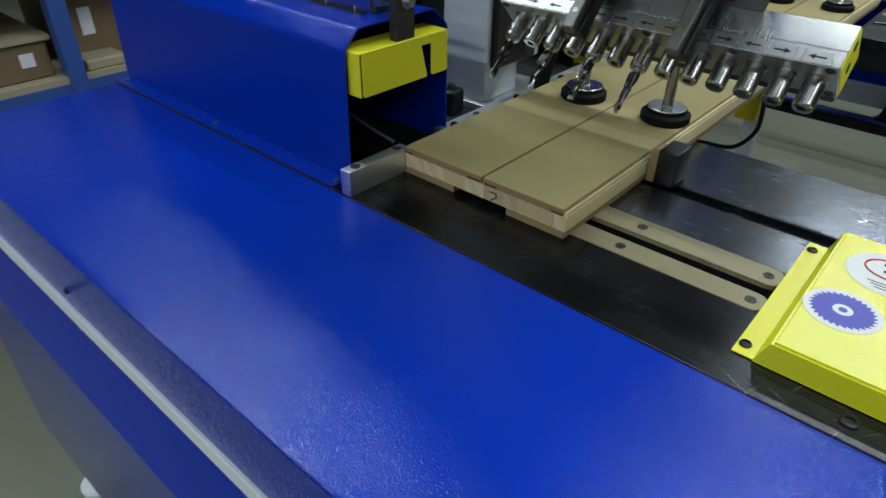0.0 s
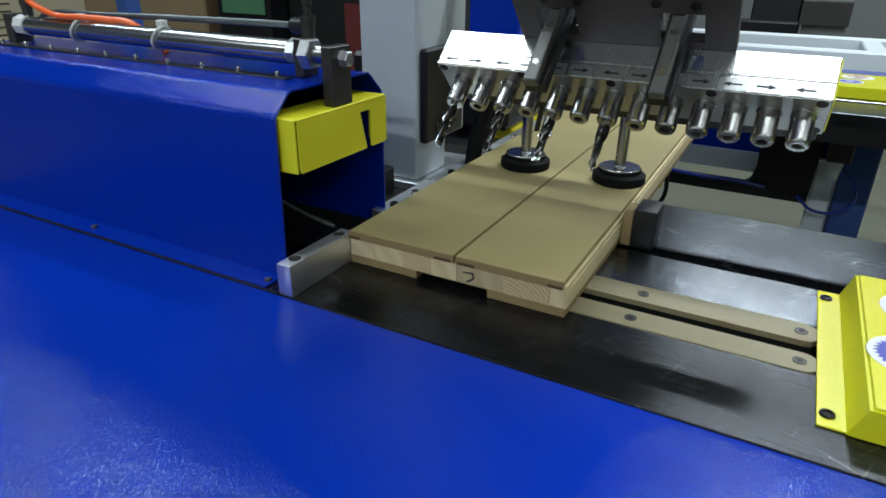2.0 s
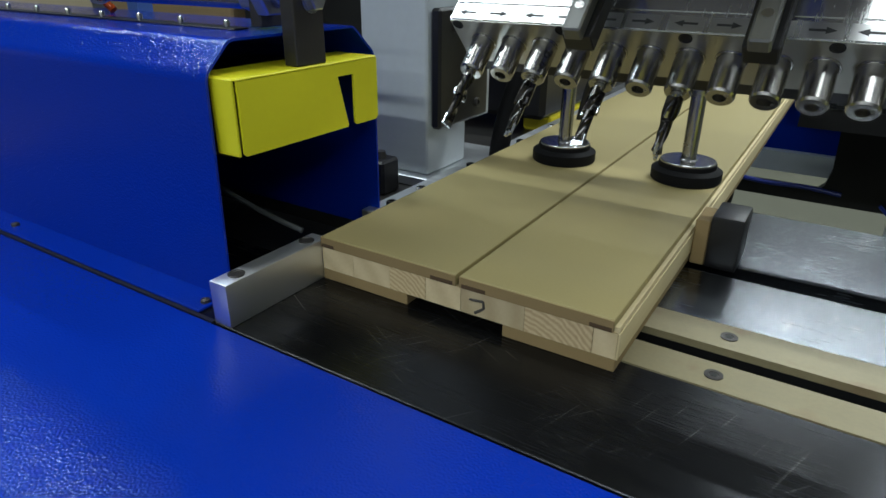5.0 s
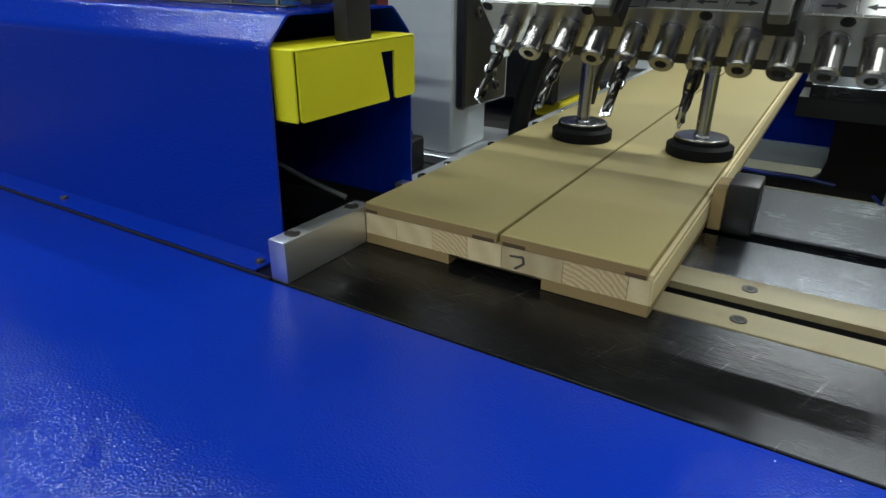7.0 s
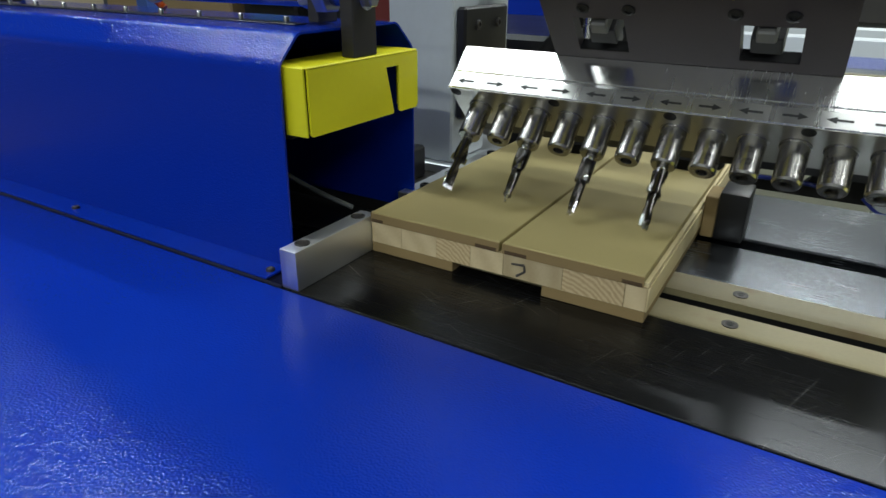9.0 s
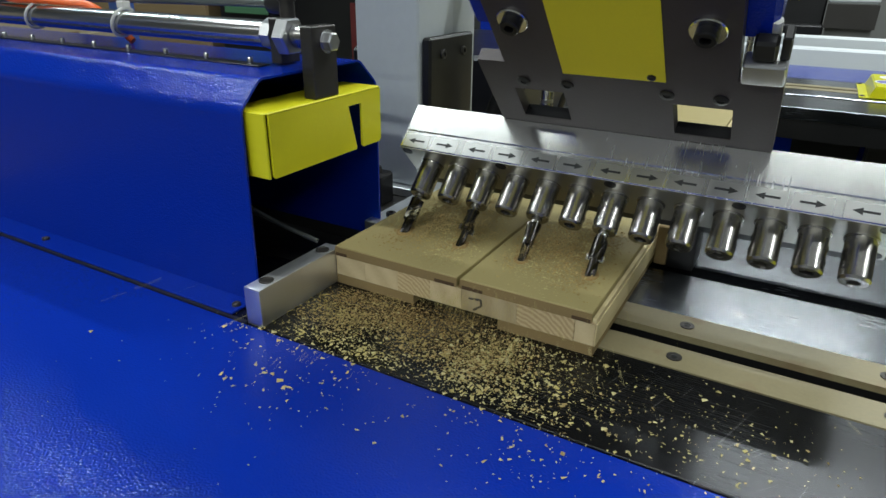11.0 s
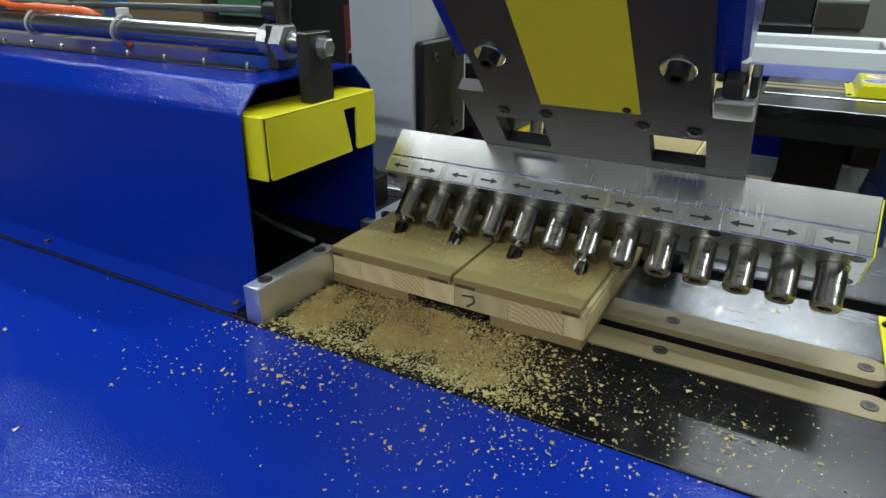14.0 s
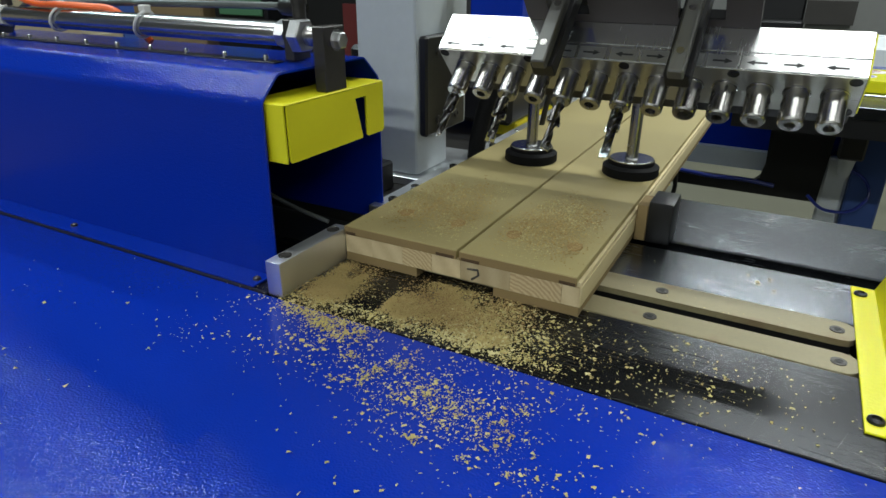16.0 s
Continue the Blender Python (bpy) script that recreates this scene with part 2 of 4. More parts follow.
HOSE_GREY = paint("grey_air_hose", (0.05, 0.055, 0.055), rough=0.35, bump=0)
HOSE_BLUE = paint("blue_air_hose", (0.02, 0.04, 0.30), rough=0.3, bump=0)
RACK_BLUE = paint("rack_blue_enamel", (0.04, 0.09, 0.30), rough=0.45, vary=0.1, bump=0.05)
GREEN = paint("green_machine_enamel", (0.05, 0.14, 0.07), rough=0.5, vary=0.1, bump=0.05)
CHIP = paint("fresh_wood_chip", (0.46, 0.385, 0.145), rough=0.85, vary=0.35, big=120, small=900, bump=0.1)
DUST = paint("fine_wood_dust", (0.43, 0.325, 0.13), rough=0.95, vary=0.45, big=60, small=1400, bump=0.8, depth=0.002)

# ---------------------------------------------------------------- mesh helpers


def box(bm, x0, x1, y0, y1, z0, z1, bevel=0.0, segments=1):
    made = bmesh.ops.create_cube(bm, size=1.0)["verts"]
    for v in made:
        v.co = Vector((x0 + (v.co.x + 0.5) * (x1 - x0), y0 + (v.co.y + 0.5) * (y1 - y0), z0 + (v.co.z + 0.5) * (z1 - z0)))
    if bevel:
        edges = {e for v in made for e in v.link_edges}
        bmesh.ops.bevel(bm, geom=list(edges), offset=bevel, segments=segments, affect="EDGES", profile=0.6)
    return made


def rod(bm, p0, p1, r0, r1=None, sides=24, cap=True):
    p0, p1 = Vector(p0), Vector(p1)
    way = p1 - p0
    m = Matrix.Translation((p0 + p1) / 2) @ way.to_track_quat("Z", "Y").to_matrix().to_4x4()
    return bmesh.ops.create_cone(bm, cap_ends=cap, segments=sides, radius1=r0, radius2=r0 if r1 is None else r1, depth=way.length, matrix=m)["verts"]


def lathe(bm, p0, way, profile, sides=24):
    """Turn a profile of (along, radius) about the axis from p0 along way."""
    p0, q = Vector(p0), Vector(way).to_track_quat("Z", "Y")
    rings = []
    for a, r in profile:
        rings.append([bm.verts.new(p0 + q @ Vector((r * math.cos(2 * math.pi * k / sides), r * math.sin(2 * math.pi * k / sides), a))) for k in range(sides)])
    for lo, hi in zip(rings, rings[1:]):
        for k in range(sides):
            bm.faces.new((lo[k], lo[(k + 1) % sides], hi[(k + 1) % sides], hi[k]))
    bm.faces.new(rings[0][::-1])
    bm.faces.new(rings[-1])


def extrude_outline(bm, outline, axis, a, b):
    """A prism of a closed 2D outline between a and b along the axis ('x': (y, z), 'y': (x, z), 'z': (x, y))."""
    place = {"x": lambda u, v, w: (w, u, v), "y": lambda u, v, w: (u, w, v), "z": lambda u, v, w: (u, v, w)}[axis]
    lo = [bm.verts.new(place(u, v, a)) for u, v in outline]
    hi = [bm.verts.new(place(u, v, b)) for u, v in outline]
    n = len(outline)
    faces = [bm.faces.new(lo[::-1]), bm.faces.new(hi)]
    for k in range(n):
        faces.append(bm.faces.new((lo[k], lo[(k + 1) % n], hi[(k + 1) % n], hi[k])))
    bmesh.ops.recalc_face_normals(bm, faces=faces)
    return faces


def holed_plate(bm, xs, ys, z0, z1, skip):
    """A plate on a grid of cells, without the cells for which skip(x, y) holds."""
    verts = {}
    faces = []

    def at(i, j):
        if (i, j) not in verts:
            verts[i, j] = bm.verts.new((xs[i], ys[j], z0))
        return verts[i, j]
    for i in range(len(xs) - 1):
        for j in range(len(ys) - 1):
            if not skip((xs[i] + xs[i + 1]) / 2, (ys[j] + ys[j + 1]) / 2):
                faces.append(bm.faces.new((at(i, j), at(i + 1, j), at(i + 1, j + 1), at(i, j + 1))))
    top = bmesh.ops.extrude_face_region(bm, geom=faces)["geom"]
    for v in top:
        if isinstance(v, bmesh.types.BMVert):
            v.co.z = z1
    bmesh.ops.recalc_face_normals(bm, faces=bm.faces[:])


def pipe(bm, points, r, sides=10):
    """A round hose along points, smoothed."""
    pts = [Vector(p) for p in points]
    fine = []
    for k in range(len(pts) - 1):
        p0, p1, p2, p3 = pts[max(0, k - 1)], pts[k], pts[k + 1], pts[min(len(pts) - 1, k + 2)]
        for i in range(6):
            t = i / 6
            fine.append(0.5 * (2 * p1 + (p2 - p0) * t + (2 * p0 - 5 * p1 + 4 * p2 - p3) * t * t + (3 * p1 - p0 - 3 * p2 + p3) * t ** 3))
    fine.append(pts[-1])
    rings = []
    for k, p in enumerate(fine):
        q = (fine[min(k + 1, len(fine) - 1)] - fine[max(k - 1, 0)]).to_track_quat("Z", "Y")
        rings.append([bm.verts.new(p + q @ Vector((r * math.cos(2 * math.pi * s / sides), r * math.sin(2 * math.pi * s / sides), 0))) for s in range(sides)])
    for a, b in zip(rings, rings[1:]):
        off = min(range(sides), key=lambda o: (a[0].co - b[o].co).length)
        for s in range(sides):
            bm.faces.new((a[s], a[(s + 1) % sides], b[(s + 1 + off) % sides], b[(s + off) % sides]))
    bm.faces.new(rings[0][::-1])
    bm.faces.new(rings[-1])
    bmesh.ops.recalc_face_normals(bm, faces=bm.faces[:])


def mesh_of(name, bm, material, smooth=35):
    me = bpy.data.meshes.new(name)
    bm.to_mesh(me)
    bm.free()
    me.materials.append(material)
    if smooth:
        me.polygons.foreach_set("use_smooth", [True] * len(me.polygons))
        me.set_sharp_from_angle(angle=radians(smooth))
    return me


def part(name, bm, material, parent, label="", smooth=35):
    ob = new(name, mesh_of(name, bm, material, smooth))
    ob.parent = parent
    return tagged(ob, label) if label else ob


def solid(name, bm, material, label="", category="", group="", kind="", smooth=35):
    return tagged(new(name, mesh_of(name, bm, material, smooth)), label, category, group, kind)


def thing(name, label, category, group="", at=None, kind=""):
    ob = new(name)
    ob.empty_display_size = 0.02
    if at is not None:
        ob.matrix_basis = at
    return tagged(ob, label, category, group, kind)


def B(*a, **k):
    bm = bmesh.new()
    box(bm, *a, **k)
    return bm


def R(*a, **k):
    bm = bmesh.new()
    rod(bm, *a, **k)
    return bm


def socket_screw(parent, p, way, r, h=0.003, material=None, name="socket_screw"):
    """A cap screw with a hexagonal recess, standing h proud of p along way."""
    bm = bmesh.new()
    lathe(bm, p, way, [(-0.002, r), (h * 0.8, r), (h, r * 0.86), (h, r * 0.5), (h * 0.3, r * 0.48), (h * 0.3, 0.0005)], 18)
    return part(name, bm, material or BLACK_OXIDE, parent)


def hex_bolt(parent, p, way, r, h, material, name="hex_bolt"):
    bm = bmesh.new()
    lathe(bm, p, way, [(0, r), (h * 0.85, r), (h, r * 0.85)], 6)
    return part(name, bm, material, parent, smooth=0)

# ---------------------------------------------------------------- the hall
FLOOR_Z = -0.85
solid("floor", B(-7, 7, -5, 9, FLOOR_Z - 0.1, FLOOR_Z), FLOOR, kind="structure")
solid("ceiling", B(-7, 7, -5, 9, 2.75, 2.85), CEIL, kind="structure")
solid("wall_north", B(-7, 7, 9, 9.2, FLOOR_Z, 2.75), WALL, kind="structure")
solid("wall_south", B(-7, 7, -5.2, -5, FLOOR_Z, 2.75), WALL, kind="structure")
solid("wall_west", B(-7.2, -7, -5, 9, FLOOR_Z, 2.75), WALL, kind="structure")
solid("wall_east", B(7, 7.2, -5, 9, FLOOR_Z, 2.75), WALL, kind="structure")

# ---------------------------------------------------------------- machine base
X0, X1 = -0.650, 1.45
FOLD_Z = -0.206
base = thing("machine_base", "blue powder-coated machine base with folded sheet top", "machine base")
part("top_panel", B(X0, X1, -0.410, -0.1045, -0.004, 0.0, bevel=0.0016, segments=2), BLUE, base)
part("front_lip", B(X0, X1, -0.410, -0.4075, -0.10, -0.0045), BLUE, base)
FLARE = [(-0.4080, -0.1265), (-0.4425, FOLD_Z), (-0.4425, -0.640), (-0.4020, -0.760)]
bm = bmesh.new()
extrude_outline(bm, FLARE + [(y + 0.004, z) for y, z in reversed(FLARE)], "x", X0 + 0.0035, X1)
part("front_panel", bm, BLUE, base, smooth=20)
part("trim_strip", B(X0, X1, -0.4145, -0.4085, -0.126, -0.1015, bevel=0.001), GREY_PAINT, base, "pale grey trim strip")
for sx, sz in ((-0.19, -0.077), (-0.185, -0.134), (0.5, -0.112)):
    bm = bmesh.new()
    lathe(bm, (sx, -0.4145 if -0.13 < sz < -0.1 else -0.4105, sz), (0, -1, 0), [(-0.003, 0.005), (0.001, 0.005), (0.002, 0.003)], 12)
    part("screw_head", bm, BLACK_OXIDE, base)
bm = bmesh.new()
extrude_outline(bm, [(-0.4070, -0.0045)] + FLARE + [(0.39, -0.76), (0.39, -0.0045)], "x", X0, X0 + 0.003)
part("end_panel", bm, BLUE, base)
part("core", B(X0 + 0.004, X1, -0.395, 0.38, -0.76, -0.05), BLACK, base, "black inner frame of the base")
for fx, fy in ((-0.600, -0.400), (-0.6, 0.3), (1.3, -0.33), (1.3, 0.3)):
    bm = bmesh.new()
    lathe(bm, (fx, fy, FLOOR_Z), (0, 0, 1), [(0, 0.04), (0.012, 0.04), (0.02, 0.018), (0.092, 0.018)], 18)
    part("levelling_foot", bm, GREY_PAINT, base, "light grey levelling foot")

# ---------------------------------------------------------------- steel table
table = thing("slotted_table", "dark ground-steel machine table with bronze wear strips", "machine table")
part("front_plate", B(-0.33, X1, -0.1025, 0.0165, -0.016, 0.0, bevel=0.0008), STEEL_DARK, table)
part("rear_plate", B(-0.02, X1, 0.1085, 0.198, -0.016, 0.0, bevel=0.001), STEEL, table, "scratched bright steel plate")
part("cross_beam", B(0.02, X1, 0.226, 0.388, -0.03, 0.0, bevel=0.002), STEEL, table, "scratched bright steel cross beam")
part("slot_bed", B(-0.33, X1, -0.1035, 0.232, -0.049, -0.0165), BLACK_OXIDE, table, "dark slot bed")


def strip_outline(y0, y1, xr):
    r = 0.012
    pts = [(-0.02, y0), (xr - r, y0)]
    pts += [(xr - r + r * math.sin(a), y0 + r - r * math.cos(a)) for a in (0.5, 1.05, 1.57)]
    pts += [(xr - r + r * math.cos(a), y1 - r + r * math.sin(a)) for a in (0.0, 0.5, 1.05)]
    return pts + [(xr - r, y1), (-0.02, y1)]


for y0, y1 in ((0.017, 0.050), (0.0725, 0.108)):
    bm = bmesh.new()
    extrude_outline(bm, strip_outline(y0, y1, 0.484), "z", -0.0055, 0.0006)
    strip = part("wear_strip", bm, BRASS, table, "worn bronze wear strip")
    # The strip's lower side is an added black block, standing in for slot shade.
    part("strip_shade", B(-0.02, 0.480, y0 + 0.0015, y1 - 0.0015, -0.0163, -0.0058), BLACK, table, "black block added under the wear strip as the slot's shade")
    for sx in (0.17, 0.318, 0.469):
        bm = bmesh.new()
        lathe(bm, (sx, (y0 + y1) / 2, 0.0), (0, 0, 1), [(-0.004, 0.0062), (0.0014, 0.0062), (0.0014, 0.0035), (0.0009, 0.003), (0.0009, 0.0004)], 18)
        part("countersunk_screw", bm, BURNISHED, strip)
        # No real recess: a raised dark hexagon paints the shade inside the socket.
        bm = bmesh.new()
        lathe(bm, (sx, (y0 + y1) / 2, 0.0009), (0, 0, 1), [(0, 0.0024), (0.0003, 0.0024)], 6)
        part("socket", bm, INK, strip, "flat dark hexagon painted as the shaded socket")
for hx, hy in ((0.575, 0.25), (0.589, -0.078), (0.86, 0.25), (0.95, -0.078)):
    bm = bmesh.new()
    lathe(bm, (hx, hy, 0.0), (0, 0, 1), [(-0.002, 0.0080), (0.0018, 0.0080), (0.0022, 0.0074), (0.0022, 0.0046), (0.0003, 0.0044), (0.0003, 0.0004)], 20)
    part("cap_screw", bm, BLACK_OXIDE, table)

# ---------------------------------------------------------------- guide bars beside the work
bar = thing("guide_bar", "milled aluminium guide bar with bolt holes", "guide bar")
bm = bmesh.new()
box(bm, -0.0185, -0.0004, -0.1025, 0.008, 0.0002, 0.036, bevel=0.0012, segments=2)
part("bar", bm, ALU, bar)
for hy in (-0.084, -0.008):
    bm = bmesh.new()
    lathe(bm, (-0.0095, hy, 0.0365), (0, 0, 1), [(-0.0012, 0.0066), (0.0004, 0.0066), (0.0006, 0.0058), (-0.0002, 0.0054), (-0.0002, 0.0003)], 20)
    part("bolt_hole", bm, BURNISHED, bar, "shallow counterbored hole")
rail = thing("rear_guide_rail", "grey aluminium guide rail along the workpiece", "guide rail")
part("rail", B(-0.045, -0.0008, 0.108, 1.50, 0.0002, 0.021, bevel=0.001), ALU, rail)
for k, hy in enumerate((0.135, 0.19, 0.30, 0.37, 0.44, 0.55)):
    socket_screw(rail, (-0.026, hy, 0.021), (0, 0, 1), 0.006, 0.005, CHROME if k % 2 else BLACK_OXIDE)
bed = solid("rear_bed_plate", B(-0.30, -0.001, 0.125, 1.50, -0.03, -0.0008), BURNISHED, "dark bed plate under the guide rail", "bed plate")

# ---------------------------------------------------------------- the workpiece
TONGUE = paint("dark_groove_filler", (0.075, 0.045, 0.02), rough=0.85, vary=0.2, big=60, bump=0.1)
Y_END = 1.64
work = thing("door_blank", "laminated door blank of mdf faces on a pine core", "door blank")
for x0, x1 in ((0.0, 0.1345), (0.1375, 0.2565)):
    board = part("face_board", B(x0, x1, 0.0, Y_END, 0.0305, 0.040, bevel=0.0006), MDF, work, "honey-brown mdf face board")
for x0, x1 in ((0.001, 0.014), (0.112, 0.132), (0.140, 0.160), (0.240, 0.2555)):
    part("tongue", B(x0, x1, -0.0013, 0.01, 0.0308, 0.0340), TONGUE, work, "dark edge groove filler")
for x0, x1 in ((0.0, 0.1344), (0.1376, 0.2564)):
    part("sawn_edge", B(x0, x1, -0.0009, -0.0001, 0.0306, 0.0392), MDF_EDGE, work, "brown sawn mdf edge")
cuts = [0.0, 0.034, 0.072, 0.107, 0.139, 0.192, 0.243, 0.260]
for k, (x0, x1) in enumerate(zip(cuts, cuts[1:])):
    part("core_block", B(x0 + 0.0002, x1 - 0.0002, random.uniform(-0.0004, 0.0003), Y_END, 0.0102, 0.0303), PINE_RINGS.get(k, PINE), work, "pine core strip")
part("edge_rail", B(0.2602, 0.2612, 0.0, Y_END, 0.0102, 0.0303), PINE_SIDE, work, "pine long-grain edge")
for x0, x1 in ((0.0, 0.089), (0.175, 0.260)):
    part("bottom_board", B(x0, x1, 0.0, Y_END, 0.0002, 0.010, bevel=0.0004), MDF_EDGE, work, "brown mdf bottom board")
part("rebate_strip", B(0.2567, 0.2600, 0.001, Y_END, 0.0305, 0.0345), PINE_SIDE, work)
for a, b in (((0.147, 0.0232), (0.1585, 0.0242)), ((0.1585, 0.0242), (0.1592, 0.0185)), ((0.1592, 0.0185), (0.152, 0.0130))):
    bm = bmesh.new()
    rod(bm, (a[0], -0.0006, a[1]), (b[0], -0.0006, b[1]), 0.0009, 0.0012, sides=6)
    part("pencil_mark", bm, PENCIL, work)

# ---------------------------------------------------------------- side clamp
clamp = thing("side_clamp", "black clamp jaw with a wooden pad pressing the workpiece", "clamp")
part("jaw", B(0.2745, 0.302, 0.205, 0.252, 0.0008, 0.051, bevel=0.003, segments=2), BLACK, clamp)
part("pad", B(0.2616, 0.2742, 0.208, 0.248, 0.0008, 0.044, bevel=0.001), MDF_EDGE, clamp, "brown wooden pad")

# ---------------------------------------------------------------- pressure pads


BRIGHT_DARK = brushed("turned_dark_steel", (0.40, 0.40, 0.40), 0.24, streak=(60, 60, 4), vary=0.10, bump=0.001, uneven=0.1)


def pressure_pad(x, y, top=0.62):
    pad = thing("pressure_pad", "black rubber pressure foot on a steel rod, resting on the workpiece", "pressure pad", "pressure pads", pose(x, y, 0.0402))
    bm = bmesh.new()
    lathe(bm, (0, 0, 0), (0, 0, 1), [(0, 0.0355), (0.0015, 0.0368), (0.0118, 0.0368), (0.0150, 0.0318), (0.0152, 0.0300), (0.0195, 0.0300), (0.0200, 0.0295), (0.0200, 0.02)], 36)
    part("rubber_foot", bm, RUBBER, pad)
    bm = bmesh.new()
    lathe(bm, (0, 0, 0.0201), (0, 0, 1), [(0, 0.0290), (0.0014, 0.0290), (0.0020, 0.0283), (0.0020, 0.0095), (0.0032, 0.0085)], 36)
    part("disc", bm, BRIGHT_DARK, pad, "burnished steel disc")
    part("rod", R((0, 0, 0.0234), (0, 0, top), 0.0078, sides=20), CHROME, pad, "ground steel rod")
    return pad


first = pressure_pad(0.081, 0.335)
copy_thing(first, pose(0.222, 0.337, 0.0402, 0, 0, 40))
copy_thing(first, pose(0.085, 1.300, 0.0402, 0, 0, 80))
copy_thing(first, pose(0.224, 1.304, 0.0402, 0, 0, 20))

# ---------------------------------------------------------------- blue tunnel cover with its carriage
cover = thing("tunnel_cover", "long blue steel cover with sloping shoulders", "machine cover")
CX0, CX1 = -0.664, -0.032
outer = [(-0.0745, 0.003), (-0.0700, 0.1790), (-0.0455, 0.2020), (0.094, 0.2020), (0.1225, 0.1755), (0.1225, 0.0)]
inner = [(0.1205, 0.0), (0.1205, 0.1747), (0.0932, 0.2000), (-0.0447, 0.2000), (-0.0680, 0.1782), (-0.0725, 0.003)]


def rounded(points, r, steps=7):
    """An open outline whose inner corners are turned into arcs of radius about r."""
    out = [Vector(points[0])]
    for p, q, w in zip(points, points[1:], points[2:]):
        p, q, w = Vector(p), Vector(q), Vector(w)
        u, v = (p - q).normalized(), (w - q).normalized()
        cut = min(r * math.tan((math.pi - u.angle(v)) / 2), 0.45 * min((p - q).length, (w - q).length))
        a, b = q + u * cut, q + v * cut
        for n in range(steps + 1):
            t = n / steps
            out.append(a * (1 - t) ** 2 + q * 2 * t * (1 - t) + b * t * t)
    return out + [Vector(points[-1])]


bm = bmesh.new()
extrude_outline(bm, rounded(outer, 0.014) + rounded(inner, 0.012), "x", CX0, CX1)
shell = part("shell", bm, BLUE, cover, smooth=30)
shell.modifiers.new("flat_faces", "WEIGHTED_NORMAL").keep_sharp = True
part("flange", B(CX0 + 0.003, -0.040, -0.1005, -0.0735, 0.0003, 0.0028, bevel=0.0006), BLUE, cover)
part("gasket", B(CX0, -0.02, -0.1042, -0.1008, -0.003, 0.0008), BLACK, cover, "dark rubber gasket line")
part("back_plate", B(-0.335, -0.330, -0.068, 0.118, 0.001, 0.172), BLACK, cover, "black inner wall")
part("far_plate", B(CX0, CX0 + 0.002, -0.0675, 0.119, 0.001, 0.174), BLUE, cover)
for sx in (-0.047, -0.343, -0.640):
    bm = bmesh.new()
    lathe(bm, (sx, -0.088, 0.0028), (0, 0, 1), [(0, 0.0042), (0.0022, 0.0038), (0.0028, 0.002), (0.0015, 0.0003)], 12)
    part("flange_screw", bm, BURNISHED, cover)
part("joint_strip", B(CX0, -0.075, -0.002, 0.013, 0.2021, 0.2034, bevel=0.0005), BLACK_OXIDE, cover, "dark joint strip")
for k in range(10):
    bm = bmesh.new()
    lathe(bm, (-0.092 - 0.0585 * k, 0.005, 0.2034), (0, 0, 1), [(0, 0.0027), (0.0050, 0.0027), (0.006, 0.0022), (0.006, 0.0014), (0.003, 0.0003)], 14)
    part("joint_screw", bm, BRIGHT, cover, "bright cap screw")

cap = thing("carriage_guard", "yellow folded sheet guard on the sliding carriage", "guard")
YX = -0.011
for y0, y1, zt in ((-0.0605, 0.0455, 0.0), (0.0655, 0.098, 0.0)):
    bm = bmesh.new()
    if y0 < 0:
        extrude_outline(bm, [(-0.0605, 0.1235), (-0.0585, 0.1215), (0.0555, 0.1215), (0.0565, 0.1235), (0.0455, 0.165), (0.0455, 0.1755), (-0.0605, 0.1755)], "x", YX - 0.002, YX)
    else:
        extrude_outline(bm, [(0.0655, 0.1235), (0.068, 0.1215), (0.095, 0.1215), (0.098, 0.1245), (0.098, 0.1755), (0.0455, 0.1755), (0.0455, 0.1655), (0.0655, 0.1655)], "x", YX - 0.002, YX)
    part("front_sheet", bm, YELLOW, cap)
part("top_sheet", B(-0.058, YX, -0.0615, 0.098, 0.1756, 0.1776, bevel=0.0008), YELLOW, cap)
part("side_sheet", B(-0.036, -0.0125, -0.0645, -0.0618, 0.1216, 0.1774, bevel=0.0006), YELLOW, cap)
part("far_side_sheet", B(-0.036, -0.0132, 0.0962, 0.0982, 0.1216, 0.1754), YELLOW, cap)
part("carriage", B(-0.16, -0.05, -0.045, 0.085, 0.11, 0.17, bevel=0.004), BLACK, cap, "black carriage block behind the guard")

arm = thing("lever", "burnished steel arm with a hex bolt on the carriage", "lever arm")
part("plate", B(-0.028, -0.014, 0.003, 0.0365, 0.1778, 0.240, bevel=0.001), BURNISHED, arm)
hex_bolt(arm, (-0.0127, 0.0225, 0.2265), (1, 0, 0), 0.0085, 0.008, ZINC)
bm = bmesh.new()
lathe(bm, (-0.0139, 0.0225, 0.2265), (1, 0, 0), [(0, 0.0105), (0.0012, 0.0105)], 20)
part("washer", bm, BRIGHT, arm)

cyl = thing("air_cylinder", "long bright steel air cylinder on top of the blue cover", "air cylinder")
CY, CZ = 0.028, 0.2285
part("barrel", R((-0.585, CY, CZ), (-0.083, CY, CZ), 0.0125, sides=32), BRIGHT, cyl)
for xa, xb in ((-0.600, -0.578), (-0.087, -0.0755)):
    bm = bmesh.new()
    lathe(bm, (xa, CY, CZ), (1, 0, 0), [(0, 0.0145), (xb - xa, 0.0145)], 8)
    part("end_cap", bm, NYLON if xa < -0.5 else ZINC, cyl)
for xa, xb in ((-0.620, -0.602), (-0.0752, -0.063)):
    part("mounting_block", B(xa, xb, 0.0150, 0.042, 0.2036, 0.2440, bevel=0.001), BURNISHED, cyl, "burnished steel mounting block")
bm = bmesh.new()
